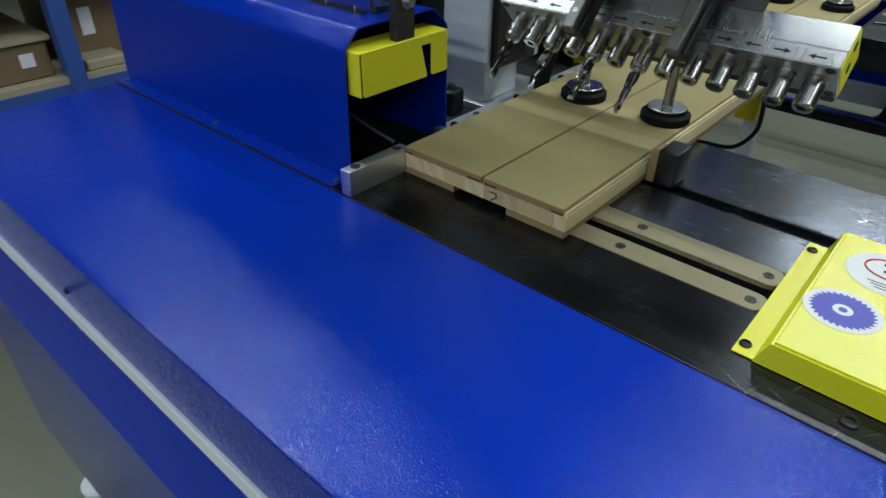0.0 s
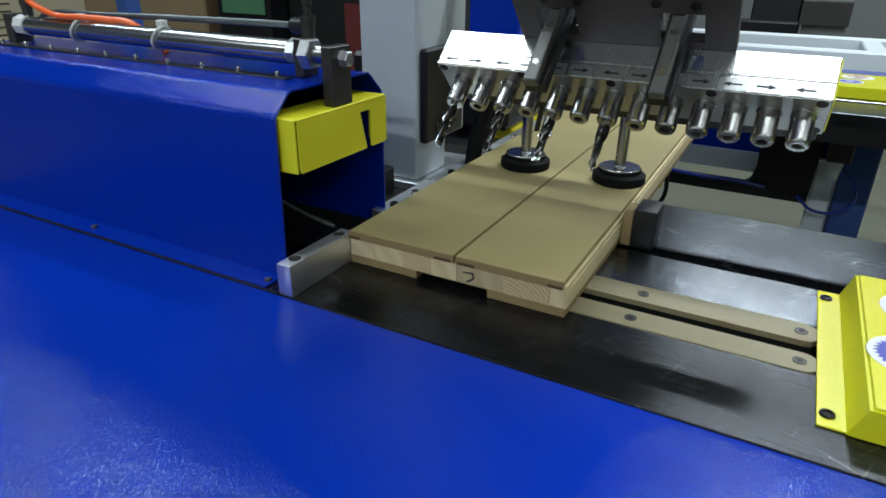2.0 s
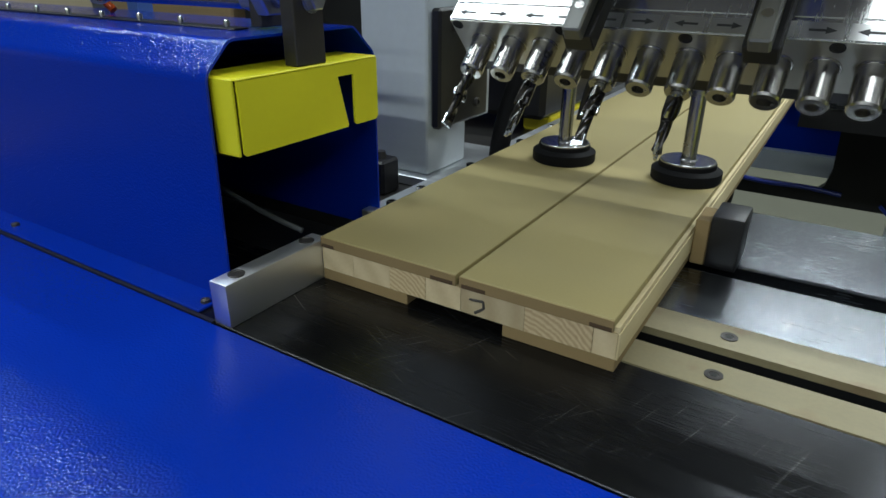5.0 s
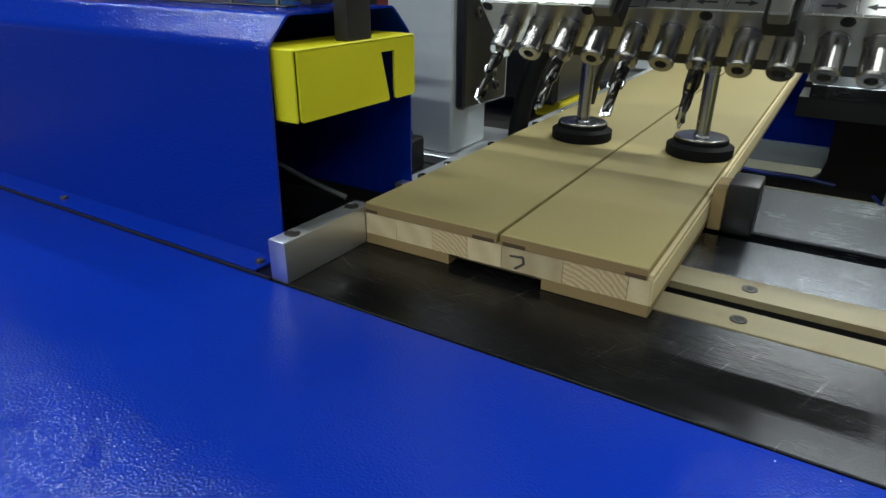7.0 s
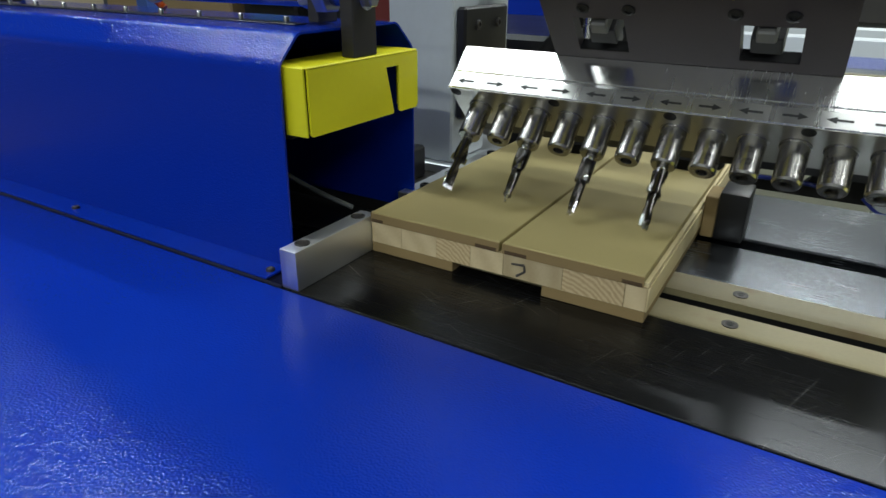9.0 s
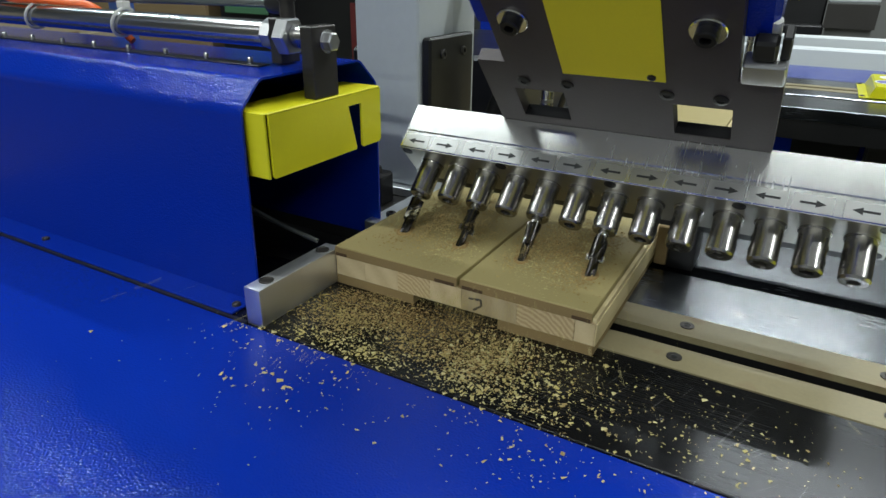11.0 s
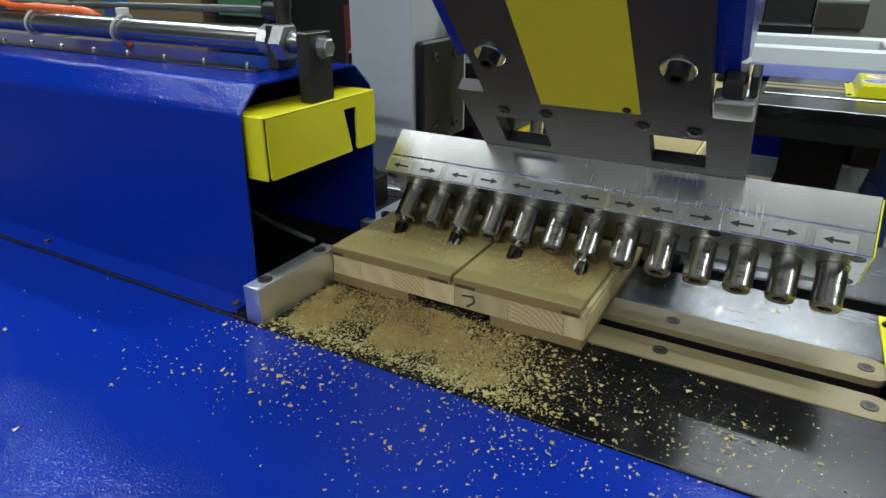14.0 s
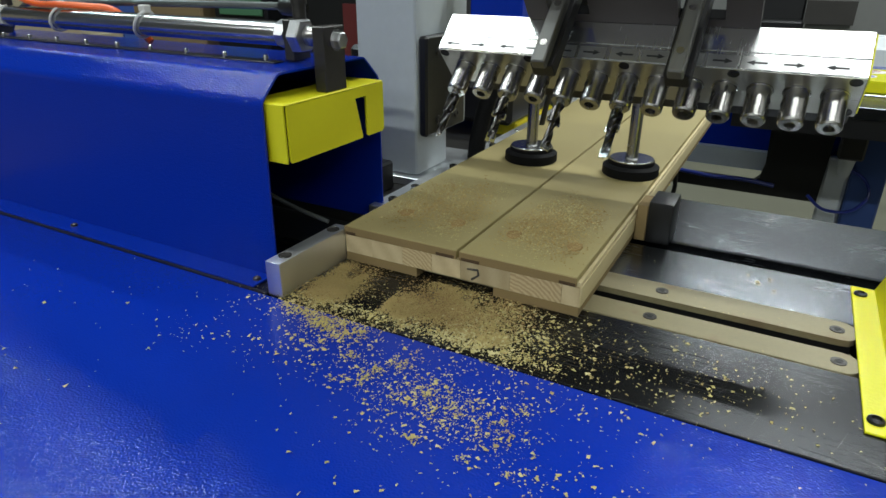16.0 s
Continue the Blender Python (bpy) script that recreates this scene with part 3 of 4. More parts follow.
lathe(bm, (-0.0628, CY - 0.006, CZ), (1, 0, 0), [(0, 0.0175), (0.010, 0.0175), (0.012, 0.016)], 6)
part("hex_nut", bm, ZINC, cyl, smooth=0)
part("rod_end", R((-0.050, CY - 0.003, CZ), (-0.0285, CY - 0.003, CZ), 0.0105), CHROME, cyl)
for px in (-0.584, -0.066):
    bm = bmesh.new()
    lathe(bm, (px, CY + 0.004, 0.2440 if px > -0.5 else 0.241), (0, 0, 1), [(0, 0.007), (0.014, 0.007), (0.014, 0.0085), (0.022, 0.0085), (0.022, 0.004), (0.032, 0.004), (0.034, 0.0055), (0.04, 0.0055)], 14)
    part("air_fitting", bm, BURNISHED, cyl)
bm = bmesh.new()
rod(bm, (-0.096, 0.045, 0.254), (-0.066, 0.036, 0.254), 0.009, sides=16)
part("elbow", bm, BLACK, cyl, "black push-in elbow")
for tx in (-0.300, -0.462):
    bm = bmesh.new()
    ring = [(tx + 0.006 * math.sin(a * 1.0), CY + 0.0148 * math.cos(a), CZ + 0.0148 * math.sin(a)) for a in [2 * math.pi * k / 20 - 0.6 for k in range(21)]]
    pipe(bm, ring, 0.0017, 6)
    tie = solid("cable_tie", bm, NYLON, "white nylon cable tie round the air cylinder", "cable tie", "cable ties")
    bm = bmesh.new()
    box(bm, tx - 0.003, tx + 0.008, CY - 0.004, CY + 0.006, CZ + 0.0145, CZ + 0.022, bevel=0.001)
    part("lock_head", bm, NYLON, tie)
bm = bmesh.new()
pipe(bm, [(-0.585, 0.034, 0.266), (-0.55, 0.026, 0.256), (-0.50, 0.022, 0.2465), (-0.45, 0.024, 0.2465), (-0.41, 0.034, 0.245), (-0.37, 0.043, 0.240), (-0.33, 0.056, 0.2045)], 0.0042)
solid("orange_hose", bm, ORANGE, "orange air hose lying on the air cylinder", "air hose")
bm = bmesh.new()
pipe(bm, [(-0.094, 0.045, 0.254), (-0.15, 0.048, 0.2535), (-0.30, 0.053, 0.251), (-0.45, 0.06, 0.247), (-0.60, 0.066, 0.240), (-0.70, 0.08, 0.18)], 0.004)
solid("grey_hose", bm, HOSE_GREY, "dark grey air hose behind the air cylinder", "air hose")
bm = bmesh.new()
pipe(bm, [(-0.02, -0.002, 0.041), (-0.06, -0.012, 0.055), (-0.12, -0.03, 0.085), (-0.18, -0.045, 0.11), (-0.30, -0.05, 0.14)], 0.0024)
solid("tunnel_cable", bm, HOSE_GREY, "grey cable inside the blue cover", "cable")

# ---------------------------------------------------------------- column behind the work
column = thing("grey_column", "light grey enamelled steel machine column", "machine column")
part("shaft", B(-0.163, -0.066, 0.262, 0.354, 0.012, 1.35, bevel=0.006, segments=3), COLUMN_GREY, column)
part("back_box", B(-0.160, -0.068, 0.3545, 0.42, 0.062, 1.35, bevel=0.004, segments=2), COLUMN_GREY, column)
part("foot_plate", B(-0.185, -0.050, 0.250, 0.43, 0.0, 0.012, bevel=0.001), ALU, column)
part("slide_plate", B(-0.0655, -0.052, 0.268, 0.385, 0.070, 0.207, bevel=0.003), BLACK, column, "black slide plate")
for by, bz in ((0.30, 0.09), (0.355, 0.09), (0.30, 0.185), (0.355, 0.185)):
    socket_screw(column, (-0.052, by, bz), (1, 0, 0), 0.006, 0.003, BURNISHED)
for fx, fy in ((-0.045, 0.256), (-0.175, 0.27)):
    socket_screw(column, (fx + 0.004, fy + 0.012, 0.012), (0, 0, 1), 0.007, 0.007)
valve = thing("valve_block", "black sensor block with bright screws beside the cover", "sensor block")
part("body", B(-0.118, -0.087, 0.200, 0.233, -0.0006, 0.041, bevel=0.003), BLACK, valve)
part("cap_nut", R((-0.103, 0.217, 0.041), (-0.103, 0.217, 0.049), 0.008, 0.006, sides=12), BURNISHED, valve)
bm = bmesh.new()
pipe(bm, [(-0.02, 0.36, -0.01), (-0.02, 0.37, 0.05), (-0.012, 0.40, 0.12), (0.02, 0.44, 0.18), (0.08, 0.50, 0.24), (0.12, 0.52, 0.40)], 0.013, 14)
solid("corrugated_hose", bm, RUBBER, "thick black hose behind the boring head", "hose")
bm = bmesh.new()
pipe(bm, [(0.01, 0.55, -0.01), (0.03, 0.55, 0.10), (0.07, 0.54, 0.16), (0.02, 0.56, 0.22), (-0.03, 0.52, 0.14)], 0.005, 8)
solid("loop_hose", bm, BLACK, "thin black looped hose behind the boring head", "hose")

# ---------------------------------------------------------------- fixed slide rails of the head
RAIL_STEEL = brushed("ground_rail_steel", (0.20, 0.20, 0.19), 0.5, streak=(120, 4, 4), vary=0.2, bump=0.01)
for rx in (0.1605, 0.2940):
    slide = thing("slide_rail", "bright steel slide rail on a black bar", "slide rail", "slide rails", pose(0, 0.187, 0.204, 135, 0, 0))
    part("rail_bar", B(rx - 0.0075, rx + 0.0075, 0.037, 0.050, -0.40, 0.0455, bevel=0.0015), RAIL_STEEL, slide)
    part("backing", B(rx - 0.0120, rx + 0.0120, 0.0185, 0.0368, -0.40, 0.040, bevel=0.001), BLACK, slide, "black backing bar")
    for k in range(8):
        bm = bmesh.new()
        lathe(bm, (rx, 0.0502, 0.022 - 0.05 * k), (0, 1, 0), [(-0.001, 0.0038), (0.0004, 0.0038), (0.0004, 0.001)], 16)
        part("plug", bm, CHROME, slide)
carrier = thing("slide_carrier", "dark steel carrier of the inclined slide above the table", "slide carrier", at=pose(0, 0.187, 0.204, 135, 0, 0))
part("carrier_plate", B(-0.068, 0.35, 0.0, 0.0215, -0.40, -0.36, bevel=0.003), PLATE_GREY, carrier)
part("end_bracket", B(-0.075, -0.0685, 0.0, 0.10, -0.40, -0.30, bevel=0.002), PLATE_GREY, carrier)

# ---------------------------------------------------------------- the boring head
S2 = math.sqrt(0.5)


def head_pose(s):
    return pose(0, 0.187 - S2 * s, 0.204 - S2 * s, 135, 0, 0)


# In the head's space: x along the row, y out of the upper face, z along the spindles.
head = thing("boring_head", "polished steel multi-spindle boring head on a dark plate", "boring head", at=head_pose(0))
HX0, HX1 = 0.0100, 0.4500
part("gear_case", B(HX0, HX1, -0.0600, 0.0, -0.052, -0.0204, bevel=0.0007), POLISHED, head)
part("nose_plate", B(HX0, HX1, -0.0600, 0.0, -0.0200, 0.0, bevel=0.0007), POLISHED, head)
part("under_plate", B(HX0 + 0.002, HX1 - 0.004, -0.080, -0.0605, -0.050, -0.003, bevel=0.002), BLACK_OXIDE, head, "dark steel under plate")
part("nose_face", B(HX0 + 0.001, HX1 - 0.001, -0.0592, -0.0008, 0.0, 0.0006), FACE_STEEL, head, "brown-grey ground steel front face")
part("end_label", B(HX1, HX1 + 0.0012, -0.0560, -0.0010, -0.050, -0.0010), YELLOW, head, "yellow end plate")
for oy, oz in ((-0.013, -0.036), (-0.030, -0.020)):
    bm = bmesh.new()
    lathe(bm, (HX1 + 0.0012, oy, oz), (1, 0, 0), [(0, 0.006), (0.0005, 0.006)], 16)
    part("end_mark", bm, INK, head)
for sx, sy in ((0.0175, -0.0065), (0.124, -0.0065), (0.2312, -0.0065), (0.338, -0.0065), (0.4415, -0.0065), (0.4415, -0.0530), (0.0175, -0.0530)):
    bm = bmesh.new()
    lathe(bm, (sx, sy, 0.0006), (0, 0, 1), [(-0.001, 0.0056), (0.0005, 0.0056), (0.0005, 0.0046), (0.0002, 0.0042), (0.0002, 0.0003)], 18)
    part("recessed_screw", bm, BLACK_OXIDE, head)

PX0, PITCH, PY = 0.0385, 0.0325, -0.0290


def arrow_mesh(sign):
    bm = bmesh.new()
    out = [(-0.0092, -0.0010), (0.0020, -0.0010), (0.0020, -0.0032), (0.0092, 0.0), (0.0020, 0.0032), (0.0020, 0.0010), (-0.0092, 0.0010)]
    extrude_outline(bm, [(sign * u, v) for u, v in out], "y", 0.0003, 0.00055)
    return mesh_of("arrow", bm, INK, 0)


label_me = mesh_of("arrow_label", B(-0.0142, 0.0142, 0.00005, 0.0003, -0.0075, 0.0075), paint("silver_label", (0.52, 0.525, 0.52), rough=0.3, metal=0.95, vary=0.06, bump=0), 0)
arrows = [arrow_mesh(-1), arrow_mesh(1)]
ASIDE = (-0.011, -0.0105, -0.007, -0.0065, -0.0055, -0.006, -0.004, -0.004, -0.005, -0.005, -0.0065, -0.007, -0.004)
for k in range(13):
    lab = new("arrow_label", label_me)
    lab.parent = head
    lab.matrix_basis = pose(PX0 + PITCH * k + ASIDE[k], 0, -0.0085)
    arr = new("arrow", arrows[k % 2])
    arr.parent = lab

bm = bmesh.new()
lathe(bm, (0, 0, 0), (0, 0, 1), [(0.0, 0.0126), (0.0012, 0.0126), (0.0014, 0.0114), (0.0352, 0.0114), (0.0372, 0.0102), (0.0372, 0.0052), (0.030, 0.0048), (0.030, 0.0004)], 32)
nose_me = mesh_of("chuck", bm, CHROME, 20)
bm = bmesh.new()
for az in (0.015, 0.027):
    lathe(bm, (0.0110, 0, az), (1, 0, 0), [(0, 0.0031), (0.0007, 0.0031), (0.0007, 0.0022), (0.0001, 0.0020), (0.0001, 0.0002)], 14)
grub_me = mesh_of("grub_screw", bm, BLACK_OXIDE)


def twist(bm, z0, z1, r, turns, lobes=2, hollow=0.55, steps=26, sides=24, taper=None):
    """A fluted, twisted cutter body."""
    rings = []
    for i in range(steps + 1):
        t = i / steps
        z, rr = z0 + (z1 - z0) * t, r if taper is None else r + (taper - r) * t
        ring = []
        for k in range(sides):
            a = 2 * math.pi * k / sides
            f = 1 - (1 - hollow) * max(0.0, math.cos(lobes * a)) ** 0.7
            b = a + 2 * math.pi * turns * t
            ring.append(bm.verts.new((rr * f * math.cos(b), rr * f * math.sin(b), z)))
        rings.append(ring)
    for lo, hi in zip(rings, rings[1:]):
        for k in range(sides):
            bm.faces.new((lo[k], lo[(k + 1) % sides], hi[(k + 1) % sides], hi[k]))
    bm.faces.new(rings[0][::-1])
    bm.faces.new(rings[-1])


bm = bmesh.new()
twist(bm, 0.0425, 0.0655, 0.0068, 0.22, hollow=0.5)
twist(bm, 0.0650, 0.0935, 0.0046, 0.30, hollow=0.6)
bit_me = mesh_of("drill_bit", bm, brushed("blackened_bit_steel", (0.075, 0.07, 0.065), 0.22, vary=0.2, bump=0.01), 50)
bm = bmesh.new()
rod(bm, (0, 0, 0.031), (0, 0, 0.043), 0.0045, sides=18)
shank_me = mesh_of("shank", bm, CHROME)
bm = bmesh.new()
for a in (0, math.pi):
    c, s = math.cos(a), math.sin(a)
    q = [(0.0008, -0.0012), (0.0054, -0.0012), (0.0054, 0.0012), (0.0008, 0.0012)]
    w = [(0.0040, -0.0010), (0.0084, -0.0010), (0.0084, 0.0010), (0.0040, 0.0010)]
    extrude_outline(bm, [(u * c - v * s, u * s + v * c) for u, v in w], "z", 0.0605, 0.0665)
    extrude_outline(bm, [(u * c - v * s, u * s + v * c) for u, v in q], "z", 0.0880, 0.0985)
rod(bm, (0, 0, 0.093), (0, 0, 0.1005), 0.0018, 0.0002, sides=10)
tip_me = mesh_of("carbide_tip", bm, BRIGHT, 20)

chucks = []
for k in range(13):
    ch = new("chuck", nose_me)
    ch.parent = head
    ch.matrix_basis = pose(PX0 + PITCH * k, PY, 0.0006)
    tagged(ch, "turned steel chuck")
    grub = new("grub_screw", grub_me)
    grub.parent = ch
    if k in (0, 2, 4, 6):
        for nm, me in (("shank", shank_me), ("drill_bit", bit_me), ("carbide_tip", tip_me)):
            ob = new(nm, me)
            ob.parent = ch
    chucks.append(ch)

# The dark plate that carries the head.
xs = [0.111, 0.137, 0.183, 0.275, 0.320, 0.322, 0.352]
ys = [0.0006, 0.011, 0.053, 0.089, 0.42]


def plate_gap(x, y):
    window = 0.011 < y < 0.053 and (0.137 < x < 0.183 or 0.275 < x < 0.320)
    return window or (y > 0.089 and (x > 0.322 or x < 0.137))


bm = bmesh.new()
holed_plate(bm, xs, ys, -0.0610, -0.0489, plate_gap)
part("head_plate", bm, PLATE_GREY, head, "blackened steel plate with two windows")
# Added black strips put shade on the lower cut face of each window.
for wx0, wx1 in ((0.1372, 0.1828), (0.2752, 0.3198)):
    part("window_shade", B(wx0, wx1, 0.0112, 0.0122, -0.0606, -0.0493), RUBBER, head, "black strip added to darken the window's lower edge")
part("name_plate", B(0.188, 0.271, 0.081, 0.40, -0.0488, -0.0479, bevel=0.0003), YELLOW_DARK, head, "dull yellow plate")
socket_screw(head, (0.2605, 0.0860, -0.0479), (0, 0, 1), 0.0035, 0.001)
for sx in (0.149, 0.1885, 0.271, 0.311):
    socket_screw(head, (sx, 0.0648, -0.0489), (0, 0, 1), 0.0058, 0.0012)
for sx in (0.159, 0.301):
    bm = bmesh.new()
    lathe(bm, (sx, 0.1415, -0.0489), (0, 0, 1), [(0, 0.0128), (0.0022, 0.0128), (0.003, 0.0120), (0.003, 0.007)], 28)
    part("washer", bm, BRIGHT, head, "bright steel washer")
    bm = bmesh.new()
    lathe(bm, (sx, 0.1415, -0.0459), (0, 0, 1), [(-0.001, 0.0080), (0.006, 0.0080), (0.007, 0.0070), (0.007, 0.0040), (0.002, 0.0037), (0.002, 0.0003)], 20)
    part("cap_bolt", bm, BLACK_OXIDE, head)
part("stop_block", B(0.3235, 0.352, 0.0895, 0.1105, -0.060, -0.0455, bevel=0.003, segments=3), ZINC, head, "zinc-plated rounded stop block")
part("stop_bracket", B(0.3290, 0.3445, 0.1108, 0.1300, -0.0600, -0.0490, bevel=0.002), BLACK, head, "black bracket over the stop")
part("stop_screw", R((0.3405, 0.1108, -0.064), (0.3405, 0.1360, -0.064), 0.0035, sides=12), NYLON, head, "pale stop screw")
part("stop_cheek", B(0.3460, 0.3520, 0.1108, 0.1330, -0.0640, -0.0520, bevel=0.001), BLACK, head)
part("slide_housing", B(0.114, 0.3420, 0.118, 0.42, -0.19, -0.0615, bevel=0.004), BLUE, head, "blue slide housing")

# ---------------------------------------------------------------- saw cover at the table's end


def saw_cover(at, flip=1):
    saw = thing("saw_cover", "yellow gloss-painted folded saw cover screwed to the table", "saw cover", "saw covers", at)
    bm = bmesh.new()
    extrude_outline(bm, [(0.020, 0.0012), (0.030, 0.030), (0.46, 0.030), (0.47, 0.0012)], "y", -0.112, 0.140)
    bmesh.ops.bevel(bm, geom=[e for e in bm.edges if min(v.co.z for v in e.verts) > 0.02], offset=0.0025, segments=2, affect="EDGES")
    body = part("hood", bm, YELLOW_GLOSS, saw)
    part("flange", B(0.0, 0.022, -0.110, 0.140, 0.0003, 0.0022, bevel=0.0005), YELLOW_GLOSS, saw)
    for sy in (-0.094, 0.122):
        bm = bmesh.new()
        lathe(bm, (0.0075, sy, 0.0022), (0, 0, 1), [(0, 0.0060), (0.002, 0.0056), (0.003, 0.0035), (0.0012, 0.003), (0.0012, 0.0003)], 16)
        part("flange_screw", bm, BLACK_OXIDE, saw)
    bm = bmesh.new()
    lathe(bm, (0.065, -0.020, 0.0301), (0, 0, 1), [(0, 0.0345), (0.0003, 0.0345)], 48)
    disc = part("sticker", bm, WHITE, saw, "round white sticker with a violet saw blade")
    bm = bmesh.new()
    teeth = []
    for k in range(30):
        a = 2 * math.pi * k / 30
        teeth += [(0.033 * math.cos(a), 0.033 * math.sin(a)), (0.0285 * math.cos(a + 0.04), 0.0285 * math.sin(a + 0.04))]
    extrude_outline(bm, [(0.065 + u * 0.9, -0.020 + v * 0.9) for u, v in teeth], "z", 0.0305, 0.0307)
    part("blade_print", bm, BLUE_INK, disc)
    bm = bmesh.new()
    lathe(bm, (0.065, -0.020, 0.0307), (0, 0, 1), [(0, 0.009), (0.0002, 0.009)], 24)
    part("hub_print", bm, WHITE, disc)
    bm = bmesh.new()
    lathe(bm, (0.065, -0.020, 0.0309), (0, 0, 1), [(0, 0.004), (0.0002, 0.004)], 20)
    part("bore_print", bm, BLUE_INK, disc)
    bm = bmesh.new()
    lathe(bm, (0.088, 0.075, 0.0301), (0, 0, 1), [(0, 0.042), (0.0003, 0.042)], 48)
    warn = part("warning_sticker", bm, WHITE, saw, "round white warning sticker with a red ring")
    bm = bmesh.new()
    ring = [(0.088 + 0.026 * math.cos(2 * math.pi * k / 32), 0.084 + 0.020 * math.sin(2 * math.pi * k / 32), 0.0305) for k in range(33)]
    pipe(bm, ring, 0.0012, 5)
    part("ring_print", bm, RED_INK, warn)
    for k, (u, v, w, h) in enumerate(((0.078, 0.090, 0.016, 0.006), (0.092, 0.084, 0.014, 0.010), (0.080, 0.076, 0.010, 0.005), (0.070, 0.052, 0.030, 0.0015), (0.074, 0.047, 0.024, 0.0015), (0.078, 0.042, 0.018, 0.0015))):
        part("print_bar", B(u, u + w, v, v + h, 0.0305, 0.0307), INK, warn)
    return saw


near_cover = saw_cover(pose(0.4825, 0.052, 0))
copy_thing(near_cover, pose(0.4825, 1.585, 0.0, 0, 0, 0))

# ---------------------------------------------------------------- far station, the mirror of the near one
far = thing("far_table", "bright steel table of the far machine station", "machine table")
for y0, y1, z0 in ((1.252, 1.414, -0.03), (1.442, 1.5315, -0.016), (1.6235, 1.7425, -0.016)):
    part("plate", B(0.29, X1, y0, y1, z0, 0.0, bevel=0.002), STEEL, far)
for y0, y1 in ((1.532, 1.5675), (1.590, 1.623)):
    part("wear_strip", B(0.29, 0.484, y0, y1, -0.014, 0.0006), BRASS, far)
part("slot_bed", B(0.27, X1, 1.408, 1.7435, -0.049, -0.0165), BLACK_OXIDE, far)
part("under_beam", B(0.27, X1, 1.256, 1.41, -0.075, -0.0305), BLACK, far, "black beam under the far table")
part("top_panel", B(0.0, X1, 1.745, 2.05, -0.004, 0.0), BLUE, far, "blue sheet top")
fb = thing("far_machine_stand", "blue and grey stand of the far machine station", "machine stand")
part("panel", B(-0.9, 0.62, 1.86, 1.90, -0.272, -0.02), BLUE, fb)
part("ledge", B(-0.9, 0.62, 1.83, 1.90, -0.335, -0.2725), GREY_PAINT, fb, "pale grey ledge")
for lx in (-0.7, 0.56, 1.3):
    part("leg", B(lx, lx + 0.06, 1.90, 1.96, FLOOR_Z, -0.02), GREY_PAINT, fb)
bk = thing("black_bracket", "black plate bracket under the far table", "bracket")
bm = bmesh.new()
extrude_outline(bm, [(-0.30, -0.402), (0.53, -0.402), (0.545, -0.05), (0.447, -0.05), (0.447, -0.150), (0.356, -0.150), (0.362, -0.30), (0.352, -0.345), (0.335, -0.362), (-0.30, -0.362)], "y", 1.78, 1.82)
part("plate", bm, BLACK, bk)
part("bright_edge", B(0.358, 0.446, 1.785, 1.815, -0.1495, -0.1465), ALU, bk)
bm = bmesh.new()
pipe(bm, [(-0.10, 1.775, -0.345), (0.10, 1.770, -0.352), (0.20, 1.768, -0.358), (0.30, 1.772, -0.356), (0.40, 1.775, -0.365)], 0.007)
solid("blue_hose", bm, HOSE_BLUE, "blue air hose lying along the black bracket", "air hose")
bm = bmesh.new()
pipe(bm, [(0.50, 1.76, -0.375), (0.55, 1.74, -0.408), (0.62, 1.73, -0.40), (0.66, 1.74, -0.35), (0.64, 1.76, -0.30), (0.58, 1.77, -0.27)], 0.005)
solid("looped_hose", bm, HOSE_BLUE, "dark blue air hose looping below the bracket", "air hose")
solid("box_post", B(0.535, 0.60, 1.80, 1.86, FLOOR_Z, -0.26, bevel=0.006), GREY_PAINT, "light grey post under the far table", "post")
solid("blue_post", B(0.605, 0.70, 1.78, 1.84, FLOOR_Z, -0.05, bevel=0.006), RACK_BLUE, "blue enamelled post under the far table", "post")
unit = thing("regulator", "grey air regulator with a clear bowl under the far table", "air regulator")
part("body", B(0.55, 0.62, 1.70, 1.76, -0.235, -0.13, bevel=0.006), BURNISHED, unit)
part("bowl", R((0.58, 1.73, -0.29), (0.58, 1.73, -0.235), 0.016, 0.024), GREY_PAINT, unit)
part("bracket", B(0.56, 0.60, 1.70, 1.76, -0.13, -0.12), BLACK, unit)
white = thing("white_frame", "white enamelled frame beam behind the far table", "machine frame")
part("beam", B(-0.2, 1.9, 2.20, 2.27, -0.037, 0.043, bevel=0.006), GREY_PAINT, white)
part("back_beam", B(-0.2, 1.9, 2.70, 2.77, -0.037, 0.043, bevel=0.006), GREY_PAINT, white)
for cx in (0.62, 1.8):
    part("cross_beam", B(cx, cx + 0.07, 2.27, 2.70, -0.03, 0.040, bevel=0.004), GREY_PAINT, white)
for cx in (-0.15, 1.8):
    part("leg", B(cx, cx + 0.06, 2.21, 2.26, FLOOR_Z, -0.037), GREY_PAINT, white)
solid("dark_machine", B(0.08, 0.36, 4.2, 4.6, FLOOR_Z, 0.55, bevel=0.01), BLACK, "black machine housing at the back of the hall", "machine")
solid("dark_slab", B(0.03, 0.37, 4.0, 4.19, FLOOR_Z, 0.0, bevel=0.01), BLACK_OXIDE, "dark machine bed at the back of the hall", "machine bed")
grey = thing("grey_machine", "grey machine housing at the back of the hall", "machine")
part("housing", B(0.366, 0.63, 4.2, 4.6, 0.12, 0.55, bevel=0.01), GREY_PAINT, grey)
part("rail", B(0.366, 0.63, 4.15, 4.199, -0.02, 0.115), BURNISHED, grey)
part("stand", B(0.38, 0.62, 4.2, 4.6, FLOOR_Z, 0.119), WALL, grey)
